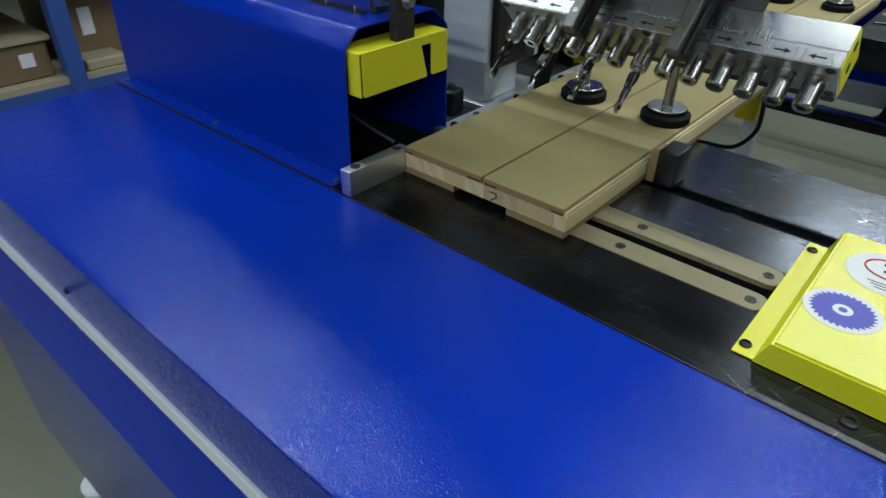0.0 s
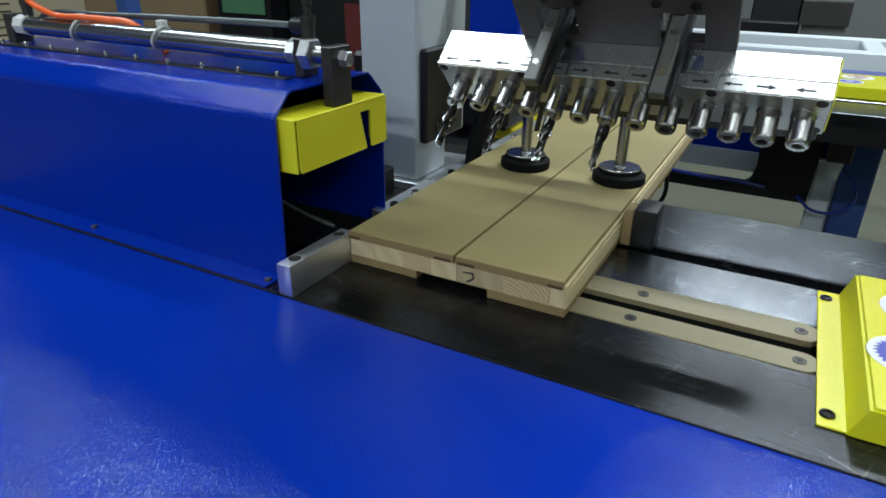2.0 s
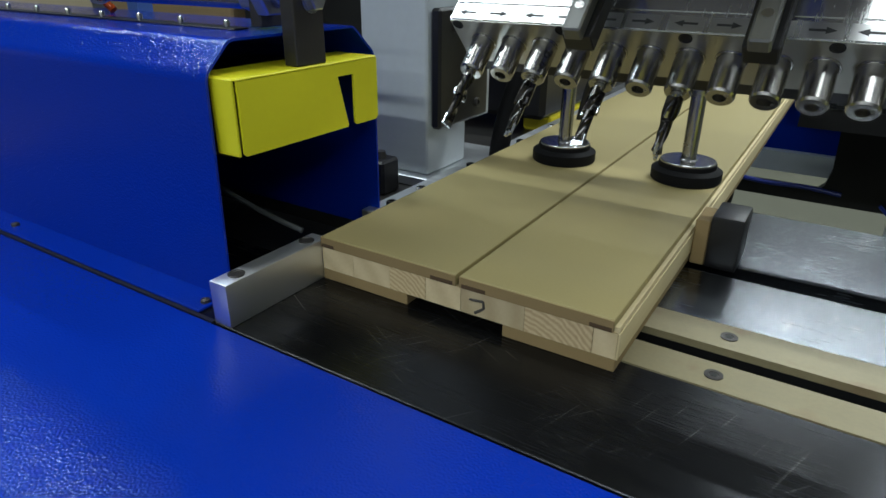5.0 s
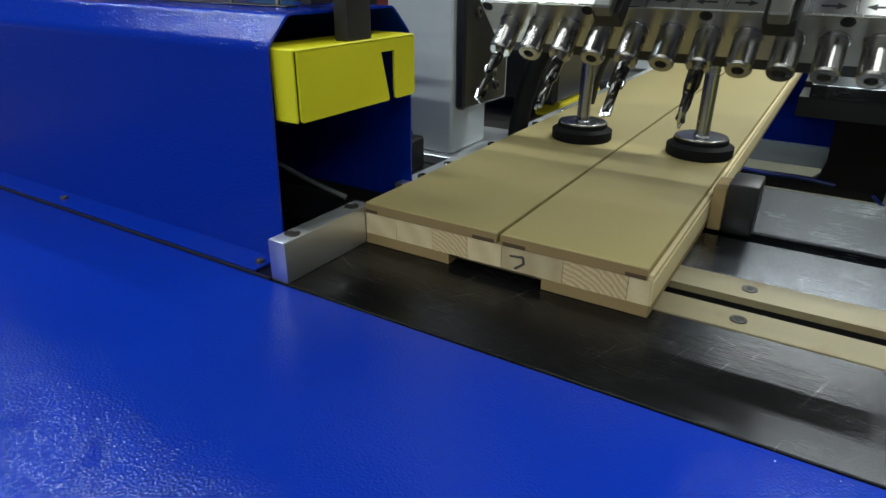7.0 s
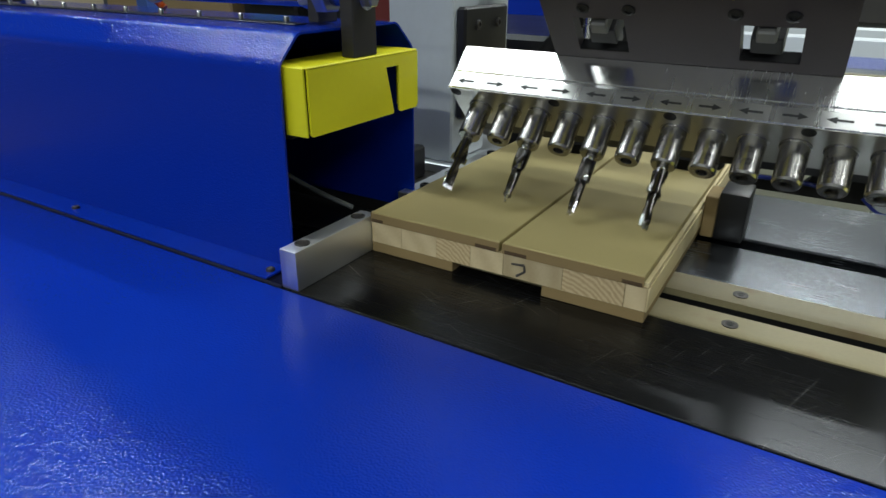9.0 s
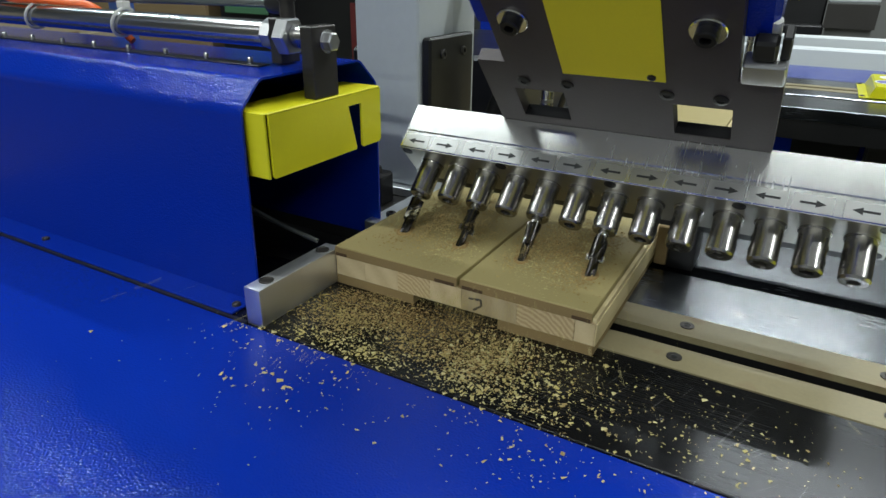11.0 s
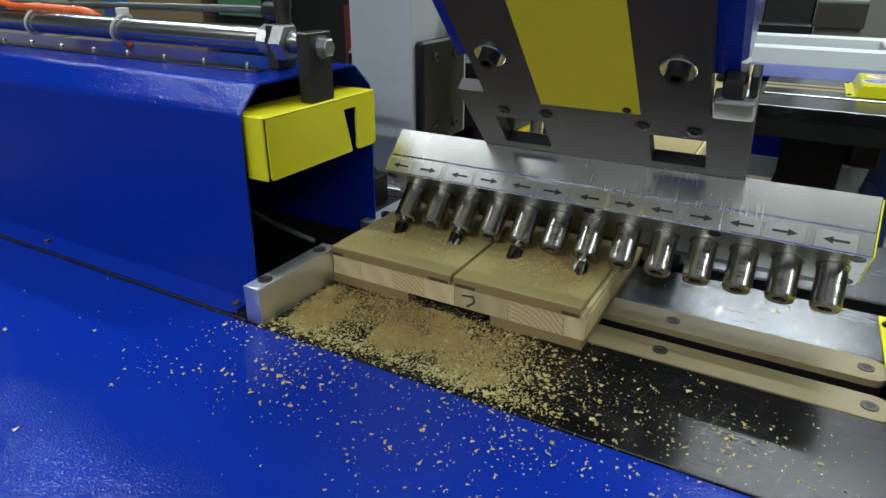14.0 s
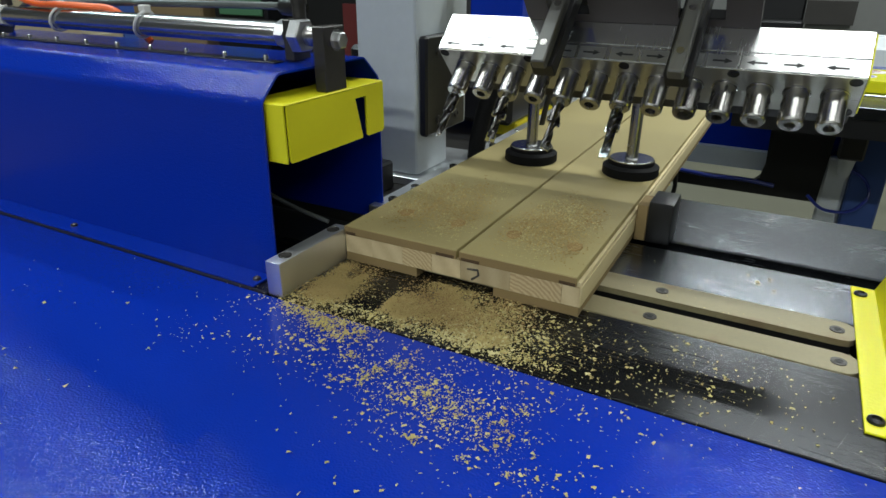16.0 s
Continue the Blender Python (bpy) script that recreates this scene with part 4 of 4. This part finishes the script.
sign = solid("yellow_sign", B(0.145, 0.21, 4.185, 4.199, 0.13, 0.32), YELLOW, "small yellow sign with a dark print", "sign")
part("print", B(0.19, 0.205, 4.1815, 4.1848, 0.16, 0.25), INK, sign)
solid("back_partition", B(-0.9, 3.5, 5.5, 5.55, FLOOR_Z, 1.6), WALL, "grey partition at the back of the hall", "partition")
fh = thing("far_boring_unit", "blue and black boring unit of the far station", "boring unit")
part("housing", B(-0.02, 0.10, 1.30, 1.50, 0.33, 0.75, bevel=0.01), BLUE, fh)
part("carrier", B(0.10, 0.20, 1.32, 1.55, 0.30, 0.8, bevel=0.008), PLATE_GREY, fh)
part("column", B(-0.16, -0.066, 1.22, 1.38, -0.0006, 1.3, bevel=0.006), GREY_PAINT, fh)
part("arm", B(-0.0655, -0.02, 1.30, 1.45, 0.5, 0.62), GREY_PAINT, fh)
solid("far_guard", B(-0.100, -0.050, 0.60, 0.80, -0.0006, 0.026, bevel=0.004), YELLOW_DARK, "dull yellow sheet guard beside the workpiece", "guard")
solid("blue_housing", B(-0.449, -0.292, 1.20, 1.34, FLOOR_Z, 0.62, bevel=0.006), BLUE, "blue steel machine housing standing behind the column", "machine housing")
# Made to overhang far_guard so that it blocks the lamps above it.
solid("dark_housing", B(-0.40, -0.046, 0.56, 1.02, 0.0264, 0.15, bevel=0.008), BLACK_OXIDE, "dark steel housing behind the column, stretched to shade the yellow guard", "machine housing")

solid("yellow_bracket", B(0.118, 0.172, 1.070, 1.085, -0.200, 0.0, bevel=0.003), YELLOW_DARK, "yellow bracket under the workpiece", "bracket")
bm = bmesh.new()
pipe(bm, [(-0.02, 1.05, -0.285), (0.063, 1.06, -0.284), (0.139, 1.06, -0.274), (0.182, 1.06, -0.221), (0.184, 1.06, -0.161), (0.172, 1.062, -0.10), (0.16, 1.064, -0.005)], 0.0055)
solid("hanging_hose", bm, BLACK, "black hose hanging in a loop under the workpiece", "air hose")

# ---------------------------------------------------------------- rack with boxes beyond the machine's end
rack = thing("storage_rack", "blue steel storage rack with pale board shelves", "storage rack")
RX = -1.30
for py in (-0.62, 0.028, 0.72):
    part("upright", B(RX - 0.04, RX + 0.004, py, py + 0.045, FLOOR_Z, 0.9), RACK_BLUE, rack)
for pz in (-0.236, 0.055):
    part("beam", B(RX - 0.03, RX, -0.62, 0.765, pz, pz + 0.045), RACK_BLUE, rack)
    part("shelf_board", B(RX - 0.55, RX - 0.003, -0.62, 0.765, pz + 0.045, pz + 0.062), PLY, rack, "pale board shelf")
LZ = -0.1738
for y0, y1, h, back, look_, txt in ((-0.46, 0.012, 0.098, 0.045, CARD, "worn brown cardboard box with a pale lid on the rack"),
                                  (0.10, 0.50, 0.205, 0.10, CARD, "brown cardboard box wrapped in film on the rack"),
                                  (0.085, 0.20, 0.028, 0.01, PLY, "small pale board packet on the rack")):
    cb = thing("cardboard_box", txt, "cardboard box", "boxes")
    part("carton", B(RX - back - 0.36, RX - back, y0, y1, LZ, LZ + h, bevel=0.004), look_, cb)
    if h > 0.05:
        ym = y1 - 0.075 if y0 < 0 else y0 + 0.03
        part("label", B(RX - back, RX - back + 0.002, ym, ym + 0.035, LZ + 0.36 * h, LZ + 0.72 * h), WHITE, cb, "white paper label")
    if y0 < 0:
        part("lid", B(RX - back - 0.38, RX - back + 0.01, y0 - 0.01, y1 + 0.01, LZ + h, LZ + h + 0.012), PLY, cb, "pale board lid")
for y0, y1, h in ((-0.5, -0.05, 0.22), (0.10, 0.62, 0.26)):
    cb = thing("cardboard_box", "large brown cardboard box with printed lines on the rack", "cardboard box", "boxes")
    part("carton", B(RX - 0.42, RX - 0.03, y0, y1, 0.1172, 0.1172 + h, bevel=0.004), PLY, cb)
    for j in range(5):
        part("print_line", B(RX - 0.03, RX - 0.028, y0 + 0.05, y1 - 0.2, 0.137 + 0.018 * j, 0.1395 + 0.018 * j), INK, cb)
green = thing("green_cabinet", "black machine cabinet with a green upper door", "cabinet")
part("body", B(-1.78, -1.49, 1.5, 1.9, FLOOR_Z, 0.30, bevel=0.01), BLACK_OXIDE, green)
part("door", B(-1.735, -1.505, 1.488, 1.4995, 0.107, 0.29, bevel=0.003), GREEN, green, "dark green enamelled door")
solid("black_cabinet", B(-1.48, -0.95, 1.6, 2.0, FLOOR_Z, 0.9, bevel=0.01), BLACK, "black machine cabinet behind the column", "cabinet")
solid("red_panel", B(-1.18, -1.05, 1.585, 1.599, -0.1, 0.16), paint("dull_red_enamel", (0.10, 0.012, 0.012), rough=0.5), "dull red panel on the black cabinet", "panel")
solid("brown_crate", B(-2.7, -1.85, 1.5, 2.0, FLOOR_Z, 0.42, bevel=0.01), CARD, "brown crate behind the machine", "crate")
solid("grey_locker", B(-3.6, -2.8, 2.2, 2.6, FLOOR_Z, 0.8, bevel=0.01), WALL, "grey locker at the back of the hall", "locker")

# ---------------------------------------------------------------- wood chips from the boring
chip_rng = random.Random(11)


def flakes(count, spread, size, thick, lift, shape="ball"):
    """A loose patch of bent, wedge-like flakes about the origin."""
    bm = bmesh.new()
    for _ in range(count):
        if shape == "ball":
            x, y = chip_rng.gauss(0, spread[0]), chip_rng.gauss(0, spread[1])
        else:
            x, y = chip_rng.uniform(-1, 1) * spread[0], chip_rng.uniform(-1, 1) * spread[1]
        x, y = max(-2.2 * spread[0], min(2.2 * spread[0], x)), max(-2.2 * spread[1], min(2.2 * spread[1], y))
        s = min(size * 0.72 * chip_rng.lognormvariate(0, 0.62), size * 2.6)
        a, w = chip_rng.uniform(0, 6.283), chip_rng.uniform(0.2, 0.72)
        z = chip_rng.random() ** 2 * lift
        c, sn = math.cos(a), math.sin(a)
        pts = [(-0.5, -0.5 * w, 0.0), (0.5, -0.4 * w, chip_rng.uniform(0, 0.4)), (0.45, 0.5 * w, 0.05), (-0.4, 0.45 * w, chip_rng.uniform(0, 0.45)), (0.05, 0.0, chip_rng.uniform(0.1, 0.35) + thick)]
        vs = [bm.verts.new((x + s * (u * c - v * sn), y + s * (u * sn + v * c), z + s * h)) for u, v, h in pts]
        for k in range(4):
            bm.faces.new((vs[k], vs[(k + 1) % 4], vs[4]))
        bm.faces.new((vs[3], vs[2], vs[1], vs[0]))
    return bm


def heap(name, x0, x1, y0, y1, high, seed, scars=()):
    """A thin uneven layer of dust; its grainy rim breaks up and dips below the table."""
    bm = bmesh.new()
    nx, ny = int((x1 - x0) / 0.0009), int((y1 - y0) / 0.0009)
    grid = {}
    for i in range(nx + 1):
        for j in range(ny + 1):
            u, v = i / nx * 2 - 1, j / ny * 2 - 1
            x, y = x0 + (x1 - x0) * i / nx, y0 + (y1 - y0) * j / ny
            rim = 1 - (abs(u) ** 2.6 + abs(v) ** 2.6)
            n = noise.noise((x * 26 + seed, y * 26, 0.3)) * 0.8 + noise.noise((x * 90 + seed, y * 90, 1.7)) * 0.4
            z = high * (rim * 0.55 + n * 0.8 - 0.15 + chip_rng.gauss(0, 0.24))
            for sx, sy, rx, ry in scars:
                z -= high * 1.6 * math.exp(-((x - sx) / rx) ** 2 - ((y - sy) / ry) ** 2)
            grid[i, j] = bm.verts.new((x + chip_rng.uniform(-1, 1) * 0.0003, y + chip_rng.uniform(-1, 1) * 0.0003, max(z, -0.003)))
    for i in range(nx):
        for j in range(ny):
            four = (grid[i, j], grid[i + 1, j], grid[i + 1, j + 1], grid[i, j + 1])
            if max(q.co.z for q in four) > -0.0005:
                bm.faces.new(four)
    for q in [q for q in bm.verts if not q.link_faces]:
        bm.verts.remove(q)
    return solid(name, bm, DUST, "thin layer of fine brown wood dust on the table", "wood dust", "dust heaps", "stuff", 0)


CHIP_BITS = [CHIP, DUST, paint("pale_wood_chip", (0.52, 0.455, 0.22), rough=0.85, vary=0.25, big=150, bump=0.05),
             paint("brown_mdf_dust", (0.31, 0.205, 0.078), rough=0.95, vary=0.3, big=90, bump=0.1),
             paint("tan_mdf_dust", (0.43, 0.32, 0.13), rough=0.95, vary=0.3, big=90, bump=0.1)]
batches = []


def batch(count, spread, size, dest, t0, fly, lift, source, label, material, shape="ball", later=None, thick=0.1):
    ob = solid("wood_chips", flakes(count, spread, size, thick, lift, shape), CHIP_BITS[material], label, "wood chips", "chips", "stuff", 0)
    turn = chip_rng.uniform(0, 360) if spread[0] == spread[1] else 0
    batches.append((ob, source, dest, t0, fly, turn, later))


IN_BLOCK = (0.0385, 0.1035, 0.1685, 0.2335)
# fine brown dust before the workpiece, blown out of its middle at the end of the stroke
for k in range(60):
    x, y = chip_rng.uniform(0.014, 0.205), -0.003 - 0.062 * chip_rng.random()
    move = None
    if 0.043 < x < 0.106:
        u = chip_rng.random()
        move = (14.45 + 0.4 * chip_rng.random(), (0.012 + 0.06 * u, -0.075 + chip_rng.gauss(0, 0.012), 0.0020) if u < 0.5 else (0.08 + 0.08 * u, -0.05 + chip_rng.gauss(0, 0.012), 0.0020))
    batch(430, (0.014, 0.011), 0.0010, (x, y, 0.0003), 9.7 + 2.0 * (k / 60), 0.3, 0.0024, (0.10 + 0.06 * chip_rng.random(), 0.12, 0.016), "fine brown wood dust strewn on the dark steel table", (1, 3, 4, 1, 3)[k % 5], later=move)
# chips all over the plate before the workpiece
for k in range(44):
    x, y = chip_rng.uniform(0.006, 0.235), -0.012 - 0.082 * chip_rng.random() ** 0.7
    move = None
    if 0.043 < x < 0.106:
        u = chip_rng.random()
        move = (14.45 + 0.4 * chip_rng.random(), (0.04 + 0.22 * u, -0.114 - 0.075 * u + chip_rng.gauss(0, 0.008), 0.0004))
    early = k < 14
    batch(80 if early else 150, (0.034, 0.016) if early else (0.016, 0.012), 0.0013 if early else 0.0016, (max(x, 0.075) if early else x, min(max(y, -0.066), -0.036) if early else y, 0.0003), 9.5 + 2.0 * (k / 44) ** 1.2, 0.3, 0.0026, (0.10 + 0.06 * chip_rng.random(), 0.12, 0.016), "pale wood chips strewn on the dark steel table", (0, 2, 1)[k % 3] if y < -0.055 or move else (1, 3, 0)[k % 3], later=move)
# pale flakes along the front of the litter
for k in range(16):
    x = 0.008 + 0.25 * k / 16
    batch(90, (0.016, 0.006), 0.0019, (x, -0.090, 0.0003), 9.9 + 2.0 * chip_rng.random(), 0.3, 0.0018, (0.12, 0.12, 0.016), "pale wood flakes strewn on the dark steel table", 2 if k % 3 else 0)
# looser litter on the plate beside the workpiece
for k in range(30):
    u = chip_rng.random()
    x, y = 0.175 + 0.23 * u ** 1.3, chip_rng.uniform(-0.092, -0.012)
    batch(int(130 * (1 - 0.85 * u)), (0.030, 0.020), 0.0018, (x, y, 0.0003), 9.4 + 1.9 * (k / 30) ** 1.8, 0.4, 0.0008, (0.13, 0.14, 0.016), "pale wood chips scattered on the dark steel table", (2, 0, 1)[k % 3])
for k in range(7):
    batch(9, (0.05, 0.03), 0.0021, (chip_rng.uniform(0.38, 0.55), chip_rng.uniform(-0.08, 0.0), 0.0003), 10.6 + 0.2 * k, 0.5, 0.0004, (0.13, 0.3, 0.016), "pale wood chips scattered on the dark steel table", 2)
batch(40, (0.075, 0.05), 0.0018, (0.36, 0.12, 0.0008), 10.9, 0.5, 0.0003, (0.13, 0.3, 0.016), "pale wood chips scattered on the steel plate", 2, "square")
# litter along the edge of the blue sheet
for k in range(30):
    x, y = chip_rng.uniform(-0.04, 0.34), -0.112 - 0.095 * chip_rng.random() ** 1.5
    batch(28, (0.030, 0.016), 0.0018, (x, y, 0.0003), 9.6 + 2.3 * (k / 30), 0.4, 0.0005, (0.13, 0.15, 0.016), "pale wood chips scattered on the blue sheet top", (2, 2, 0)[k % 3])
# far-flung single chips
for k in range(30):
    x, y = chip_rng.uniform(-0.30, 0.42), -0.15 - 0.20 * chip_rng.random()
    batch(8, (0.072, 0.05), 0.0020, (x, max(y, -0.33), 0.0003), 9.8 + 2.2 * (k / 30), 0.5, 0.0003, (0.13, 0.3, 0.016), "single wood chips flung over the blue sheet top", (2, 0)[k % 2], "square")
# blown out at the end of the stroke: ragged clumps along the draught
for k in range(34):
    u = chip_rng.random() ** 1.7
    x, y = 0.03 + 0.25 * u + chip_rng.gauss(0, 0.010), -0.112 - 0.070 * u + chip_rng.gauss(0, 0.006 + 0.018 * u)
    batch(int(80 - 52 * u), (0.011, 0.007) if k % 2 else (0.004, 0.004), 0.0016, (x, min(y, -0.112), 0.0003), 14.5 + 0.4 * chip_rng.random(), 0.3, 0.0036, (0.13, 0.16, 0.016), "clumps of wood chips blown over the blue sheet top", (0, 2, 0, 1)[k % 4])
for k in range(26):
    u = chip_rng.random()
    x, y = 0.05 + 0.28 * u + chip_rng.gauss(0, 0.02), -0.135 - 0.09 * u + chip_rng.gauss(0, 0.012)
    if k % 2:
        batch(26, (0.0024, 0.0018), 0.0017, (x + 0.01, min(y - 0.02, -0.125), 0.0003), 14.5 + 0.4 * chip_rng.random(), 0.3, 0.0034, (0.13, 0.16, 0.016), "small clump of wood chips on the blue sheet top", 0)
    batch(34, (0.026, 0.020), 0.0016, (x, min(y, -0.15), 0.0003), 14.5 + 0.4 * chip_rng.random(), 0.3, 0.0004, (0.13, 0.16, 0.016), "wood chips blown over the blue sheet top", (0, 2)[k % 2])
# fine dust on top of the workpiece
for k in range(96):
    u = k * 0.618 % 1
    x, y = (0.021 + 0.092 * u * 2) if u < 0.5 else (0.159 + 0.077 * (u * 2 - 1)), 0.046 + 0.145 * chip_rng.random() ** 1.15
    batch(270, (0.0092, 0.020), 0.0012, (x, y, 0.0402), 9.3 + 1.6 * (k / 96), 0.25, 0.0008, (x * 0.7 + 0.04, 0.12, 0.020), "fine wood dust on the mdf face", (4, 3, 4, 1, 2)[k % 5])

stays = pose(0, 0, 0)
heaps = [(heap("dust_heap", 0.0012, 0.056, -0.096, -0.001, 0.0042, 3.1, ((0.03, -0.012, 0.008, 0.02),)), 9.9, 12.0, stays),
         (heap("dust_heap", 0.090, 0.225, -0.094, -0.001, 0.0032, 8.4, ((0.185, -0.012, 0.02, 0.012),)), 10.0, 12.2, stays)]
rims = []
for hx in IN_BLOCK:
    bm = bmesh.new()
    lathe(bm, (0, 0, 0), (0, 0, 1), [(-0.0010, 0.0080), (0.0004, 0.0078), (0.0012, 0.0070), (0.0011, 0.0062), (0.0005, 0.0050), (0.0004, 0.0003)], 24)
    for v in bm.verts:
        v.co.y *= 1.35
        v.co += Vector((noise.noise(v.co * 900), noise.noise(v.co * 900 + Vector((5, 0, 0))), 0)) * 0.0022
    rims.append((tagged(new("bored_rim", mesh_of("bored_rim", bm, CHIP_BITS[3])), "dusty rim of a slanted bored hole", "bored hole", "bored holes", "stuff"), hx))


# ---------------------------------------------------------------- motion
HEAD_ROWS = [(0, 0), (7.4, 0), (7.7, 0.002), (8.0, 0.0124), (8.25, 0.038), (8.5, 0.0631), (8.75, 0.080), (9.0, 0.0909), (9.5, 0.1022), (10.0, 0.1071),
             (10.2, 0.110), (11.25, 0.126), (12.3, 0.1400), (12.5, 0.1417), (13.0, 0.1449), (13.5, 0.1491), (14.0, 0.1497), (14.5, 0.1499), (14.75, 0.146),
             (15.0, 0.1018), (15.25, 0.035), (15.5, 0.0059), (15.7, 0.0005), (16.0, 0.0)]


def motions():
    walk(head, [(t, head_pose(s)) for t, s in HEAD_ROWS])
    spin0, spin1, step = 8.0, 15.4, 1 / 30
    for k, ch in enumerate(chucks):
        at = ch.matrix_basis.copy()
        sign = -1 if k % 2 else 1
        start = (105, 110, 40, 125, 20)[k] if k < 5 else 235 + 17 * (k % 4)
        rows, n = [(0, at @ pose(0, 0, 0, 0, 0, start))], round((spin1 - spin0) / step)
        for i in range(n + 1):
            rows.append((spin0 + i * step, at @ pose(0, 0, 0, 0, 0, start + sign * 67 * i)))
        rows.append((16.0, at @ pose(0, 0, 0, 0, 0, start + sign * 67 * n)))
        walk(ch, rows)
    for ob, src, dest, t0, fly, turn, later in batches:
        a, b = Vector(src), Vector(dest)
        top = a.lerp(b, 0.55)
        top.z = max(a.z, b.z) + 0.022
        rows = [(0, pose(*a, 0, 0, turn)), (t0, pose(*a, 0, 0, turn)), (t0 + fly * 0.5, pose(*top, 0, 0, turn)), (t0 + fly, pose(*b, 0, 0, turn))]
        if later:
            t1, c = later[0], Vector(later[1])
            mid = b.lerp(c, 0.5)
            mid.z = 0.02
            rows += [(t1, pose(*b, 0, 0, turn)), (t1 + 0.15, pose(*mid, 0, 0, turn)), (t1 + 0.3, pose(*c, 0, 0, turn))]
            b = c
        walk(ob, rows + [(16.0, pose(*b, 0, 0, turn))])
    for ob, t0, t1, end in heaps:
        walk(ob, [(0, pose(0, 0, -0.012)), (t0, pose(0, 0, -0.012)), (t1, pose(0, 0, 0.0)), (14.75, pose(0, 0, 0)), (15.1, end), (16.0, end)])
    for ob, hx in rims:
        walk(ob, [(0, pose(hx, 0.064, 0.034)), (9.9, pose(hx, 0.064, 0.034)), (10.3, pose(hx, 0.064, 0.0402)), (16.0, pose(hx, 0.064, 0.0402))])


motions()
